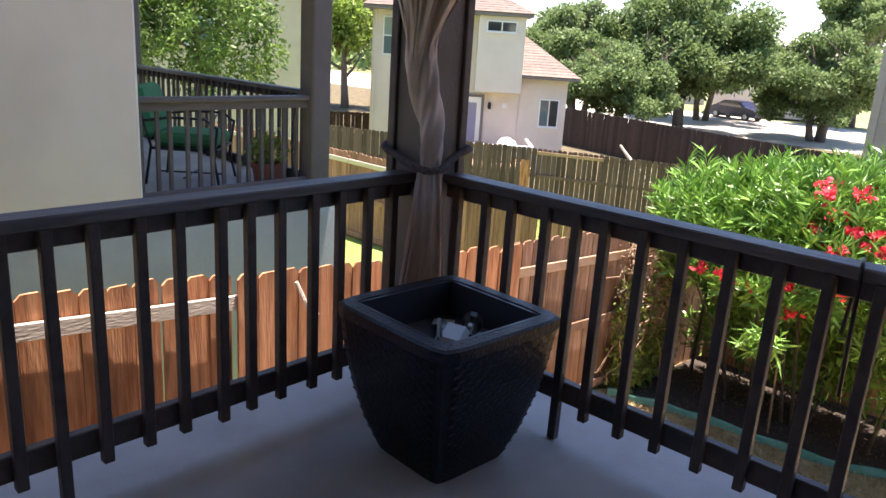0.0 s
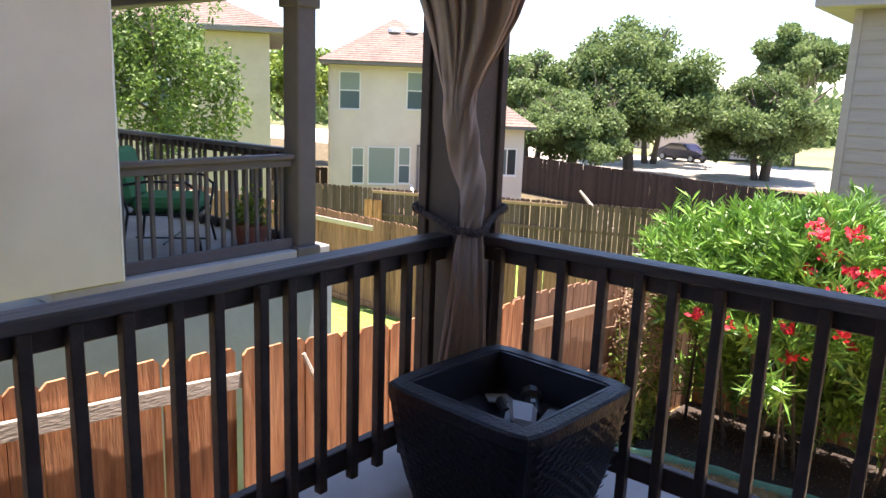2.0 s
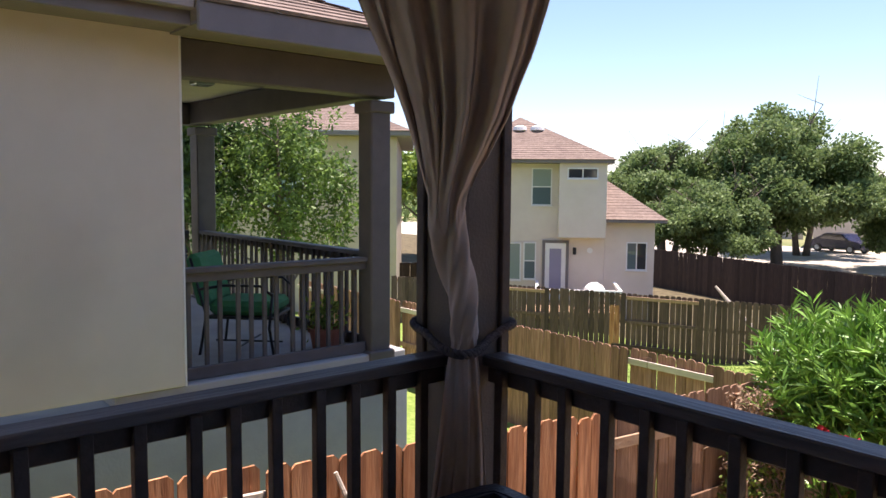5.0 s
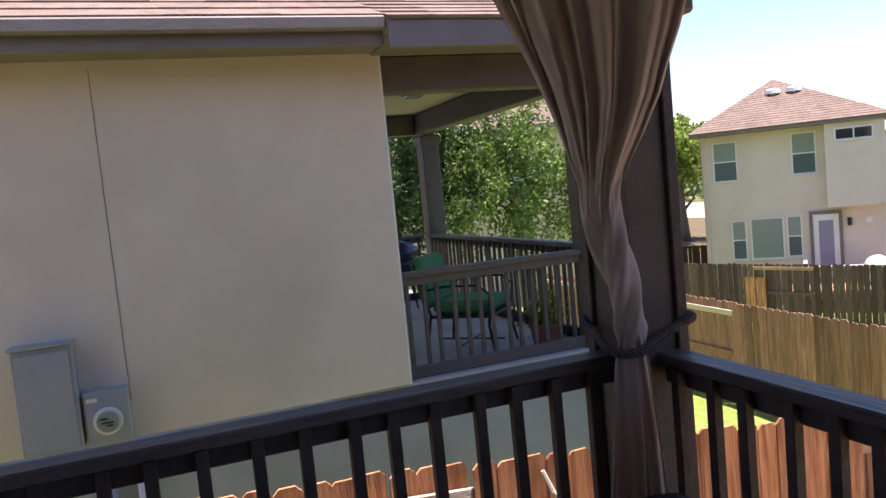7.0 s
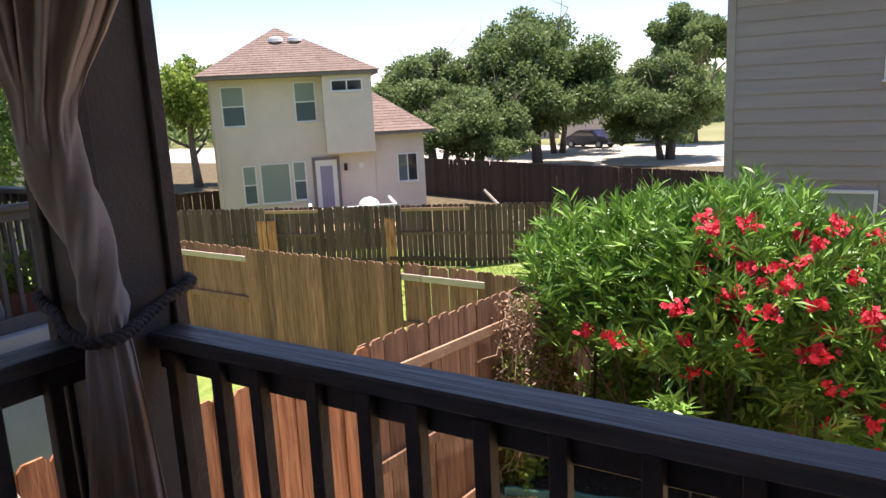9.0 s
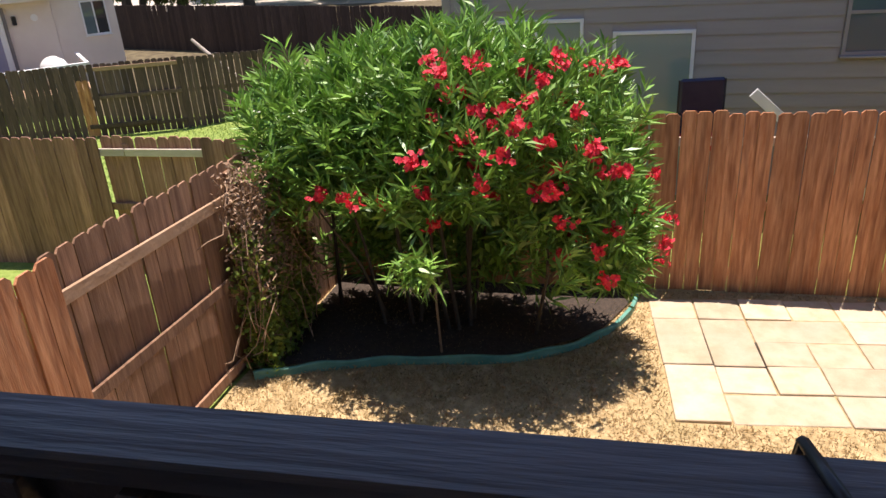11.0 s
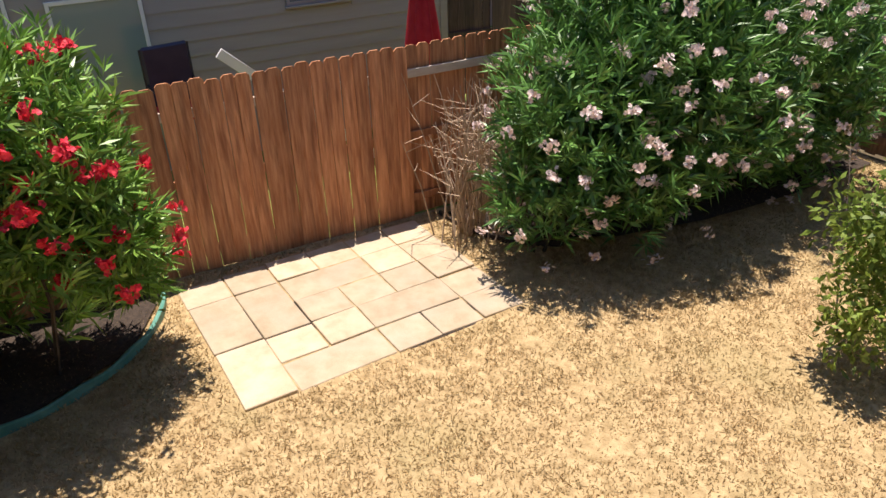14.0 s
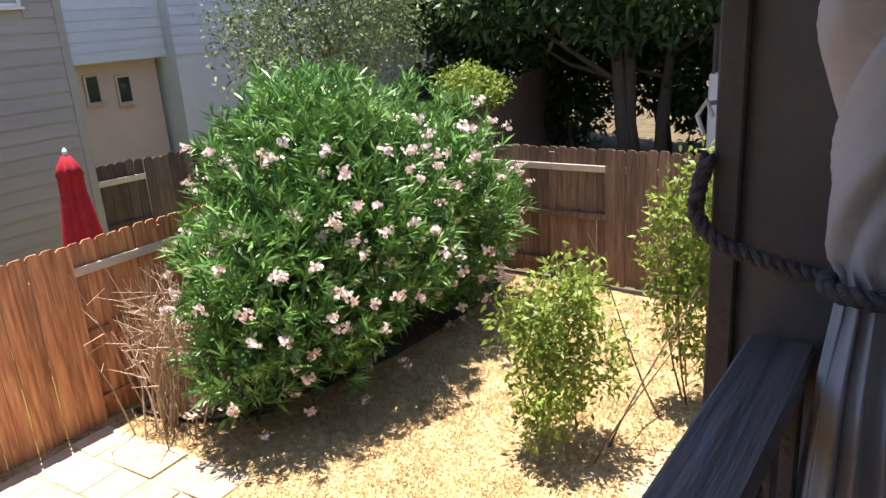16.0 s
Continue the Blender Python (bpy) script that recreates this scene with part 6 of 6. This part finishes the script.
# ---- cream house behind the neighbour's trees ----
def build_back_house():
    h = thing("back_house", (12.4, 17.15, 0), "cream stucco house with a brown hip roof behind trees", "house", rz=52)
    part("wall", box(0, 9, 0.0, 11.0, -1.0, 5.5, 0.01), M["stucco_tan_shaded"], h)
    part("eave", box(-0.5, 9.5, -0.5, 11.5, 5.5, 5.64, 0.01), M["paint_trim"], h)
    window("window", h, 3.0, 4.1, 3.3, 4.6, -0.002, M["white_trim"], M["glass_blue"], True, M["glass_shade"])
    window("window", h, 7.0, 8.1, 3.3, 4.6, -0.002, M["white_trim"], M["glass_blue"], True, M["glass_shade"])
    R = 5.65
    shingle_face(h, (-0.52, 11.5, R), (-0.52, -0.52, R), (4.4, 4.6, 8.0), (4.4, 6.4, 8.0))
    shingle_face(h, (-0.52, -0.52, R), (9.5, -0.52, R), (4.6, 4.6, 8.0), (4.4, 4.6, 8.0))
    shingle_face(h, (-0.52, 11.5, R), (9.5, 11.5, R), (4.6, 6.4, 8.0), (4.4, 6.4, 8.0))


build_back_house()


# ---- distant roofs and parked cars by the street ----
def far_roof_house(at, rz, label):
    h = thing("distant_house", at, label, "house", rz=rz)
    part("wall", box(-5, 5, -4, 4, -1, 2.6, 0.0), M["stucco_far"], h)
    R = 2.62
    shingle_face(h, (-5.4, -4.4, R), (5.4, -4.4, R), (2, 0, 5.0), (-2, 0, 5.0))
    shingle_face(h, (-5.4, 4.4, R), (5.4, 4.4, R), (2, 0, 5.0), (-2, 0, 5.0))
    shingle_face(h, (-5.4, 4.4, R), (-5.4, -4.4, R), (-2, -0.05, 5.0), (-2, 0.05, 5.0))
    shingle_face(h, (5.4, 4.4, R), (5.4, -4.4, R), (2, -0.05, 5.0), (2, 0.05, 5.0))
    window("window", h, -1.5, -0.2, 0.8, 1.9, -5.002, M["white_trim"], M["glass_dark"], True)


far_roof_house((66.0, 22.5, 0.4), 20, "distant cream house with a brown hip roof")
far_roof_house((72.0, 36.0, 0.0), 35, "distant low house behind the oaks")


def parked_car(at, rz, paint, label):
    c = thing("parked_car", at, label, "car", rz=rz)
    prof = [(-2.2, 0.35), (-2.25, 0.75), (-1.9, 0.88), (-1.2, 0.95), (-0.65, 1.42), (0.75, 1.45), (1.45, 1.0), (2.1, 0.85), (2.2, 0.6), (2.15, 0.35)]
    body = prism(bmesh.new(), prof, -0.85, 0.85)
    bmesh.ops.bevel(body, geom=body.edges[:], offset=0.06, segments=2, affect="EDGES")
    part("body", body, paint, c, soft=False)
    glass = prism(bmesh.new(), [(-1.02, 0.97), (-0.6, 1.36), (0.7, 1.38), (1.25, 1.0)], -0.865, 0.865)
    part("side_glass", glass, M["glass_dark"], c)
    for x in (-1.4, 1.35):
        for y in (-0.8, 0.8):
            wh = part("wheel", tube(bmesh.new(), [(x, y - 0.1, 0.32), (x, y + 0.1, 0.32)], 0.32, 18), M["black_metal"], c)
            part("rim", tube(bmesh.new(), [(x, y - 0.112, 0.32), (x, y + 0.112, 0.32)], 0.19, 14), M["metal_box"], wh)


parked_car((57.5, 21.4, ground_z(57.5, 21.4)), 75, M["navy"], "dark blue parked car beneath the oaks")

# ---- small things by the fence and on the rail ----
br = thing("dead_branch", (0.24, YA - 0.06, 2.16), "forked pale dead branch hung on the cedar fence", "branch")
part("stem", tube(bmesh.new(), [(-0.06, 0, 0.22), (-0.02, -0.03, 0.10), (0.03, -0.02, 0.0), (0.10, -0.02, -0.02)], [0.012, 0.014, 0.014, 0.006], 6), M["rail_pale"], br)
part("fork", tube(bmesh.new(), [(0.03, -0.02, 0.0), (0.02, -0.04, 0.1), (0.06, -0.03, 0.03)], [0.01, 0.008, 0.006], 6), M["rail_pale"], br)
cable = thing("cable", (0, 0, 0), "black cable looped over the hand rail", "cable")
part("cord", tube(bmesh.new(), [(-0.07, -1.83, 2.9), (-0.072, -1.82, 3.24), (-0.06, -1.815, 3.308), (0.0, -1.80, 3.309), (0.06, -1.79, 3.305), (0.07, -1.78, 3.2), (0.07, -1.77, 3.05)], 0.007, 6), M["black_metal"], cable, soft=True)
lg = thing("fallen_log", (19.6, 8.6, ground_z(19.6, 8.6)), "pale dead limb leaning in the far yard", "log")
part("limb", tube(bmesh.new(), [(0, 0, 0.3), (-0.3, 0.6, 1.0), (-0.5, 1.2, 1.7)], [0.09, 0.07, 0.04], 7), M["rail_pale"], lg)


# ---- raised porch of the next house, beyond the far side fence ----
def build_next_porch():
    h = thing("next_porch", (0, 0, 0), "sunlit white raised porch wall with a dark railing", "porch")
    part("wall", box(1.2, 3.85, -18.4, -15.6, -0.3, 2.38, 0.01), M["white_trim"], h)
    part("rail", box(1.2, 3.85, -15.68, -15.62, 3.2, 3.27, 0.005), M["paint_dark"], h)
    part("rail", box(3.79, 3.85, -18.4, -15.7, 3.2, 3.27, 0.005), M["paint_dark"], h)
    for k in range(19):
        part("baluster", box(1.25 + k * 0.14, 1.285 + k * 0.14, -15.67, -15.635, 2.38, 3.2, 0.0), M["paint_dark"], h)
    for k in range(18):
        part("baluster", box(3.8, 3.835, -18.3 + k * 0.145, -18.265 + k * 0.145, 2.38, 3.2, 0.0), M["paint_dark"], h)


build_next_porch()


def leaf_litter():
    """Dry fallen leaves scattered over the sandy patch."""
    rng = np.random.default_rng(33)
    n = 420
    x, y = 1.35 + rng.normal(size=n) * 0.42, -6.75 + rng.normal(size=n) * 0.6
    p = np.stack([x, y, np.array([ground_z(a, b) for a, b in zip(x, y)]) + 0.010], 1)
    d = rng.normal(size=(n, 3)) * np.array([1, 1, 0.12])
    ob = part("leaf_litter", card_mesh("leaf_litter", leaves(p, d, 0.045, 0.02, rng, 0.05), M["vine_dry"]), None)
    tagged(ob, "dry brown fallen leaves scattered on bare sandy soil", "leaves", kind="stuff")


leaf_litter()
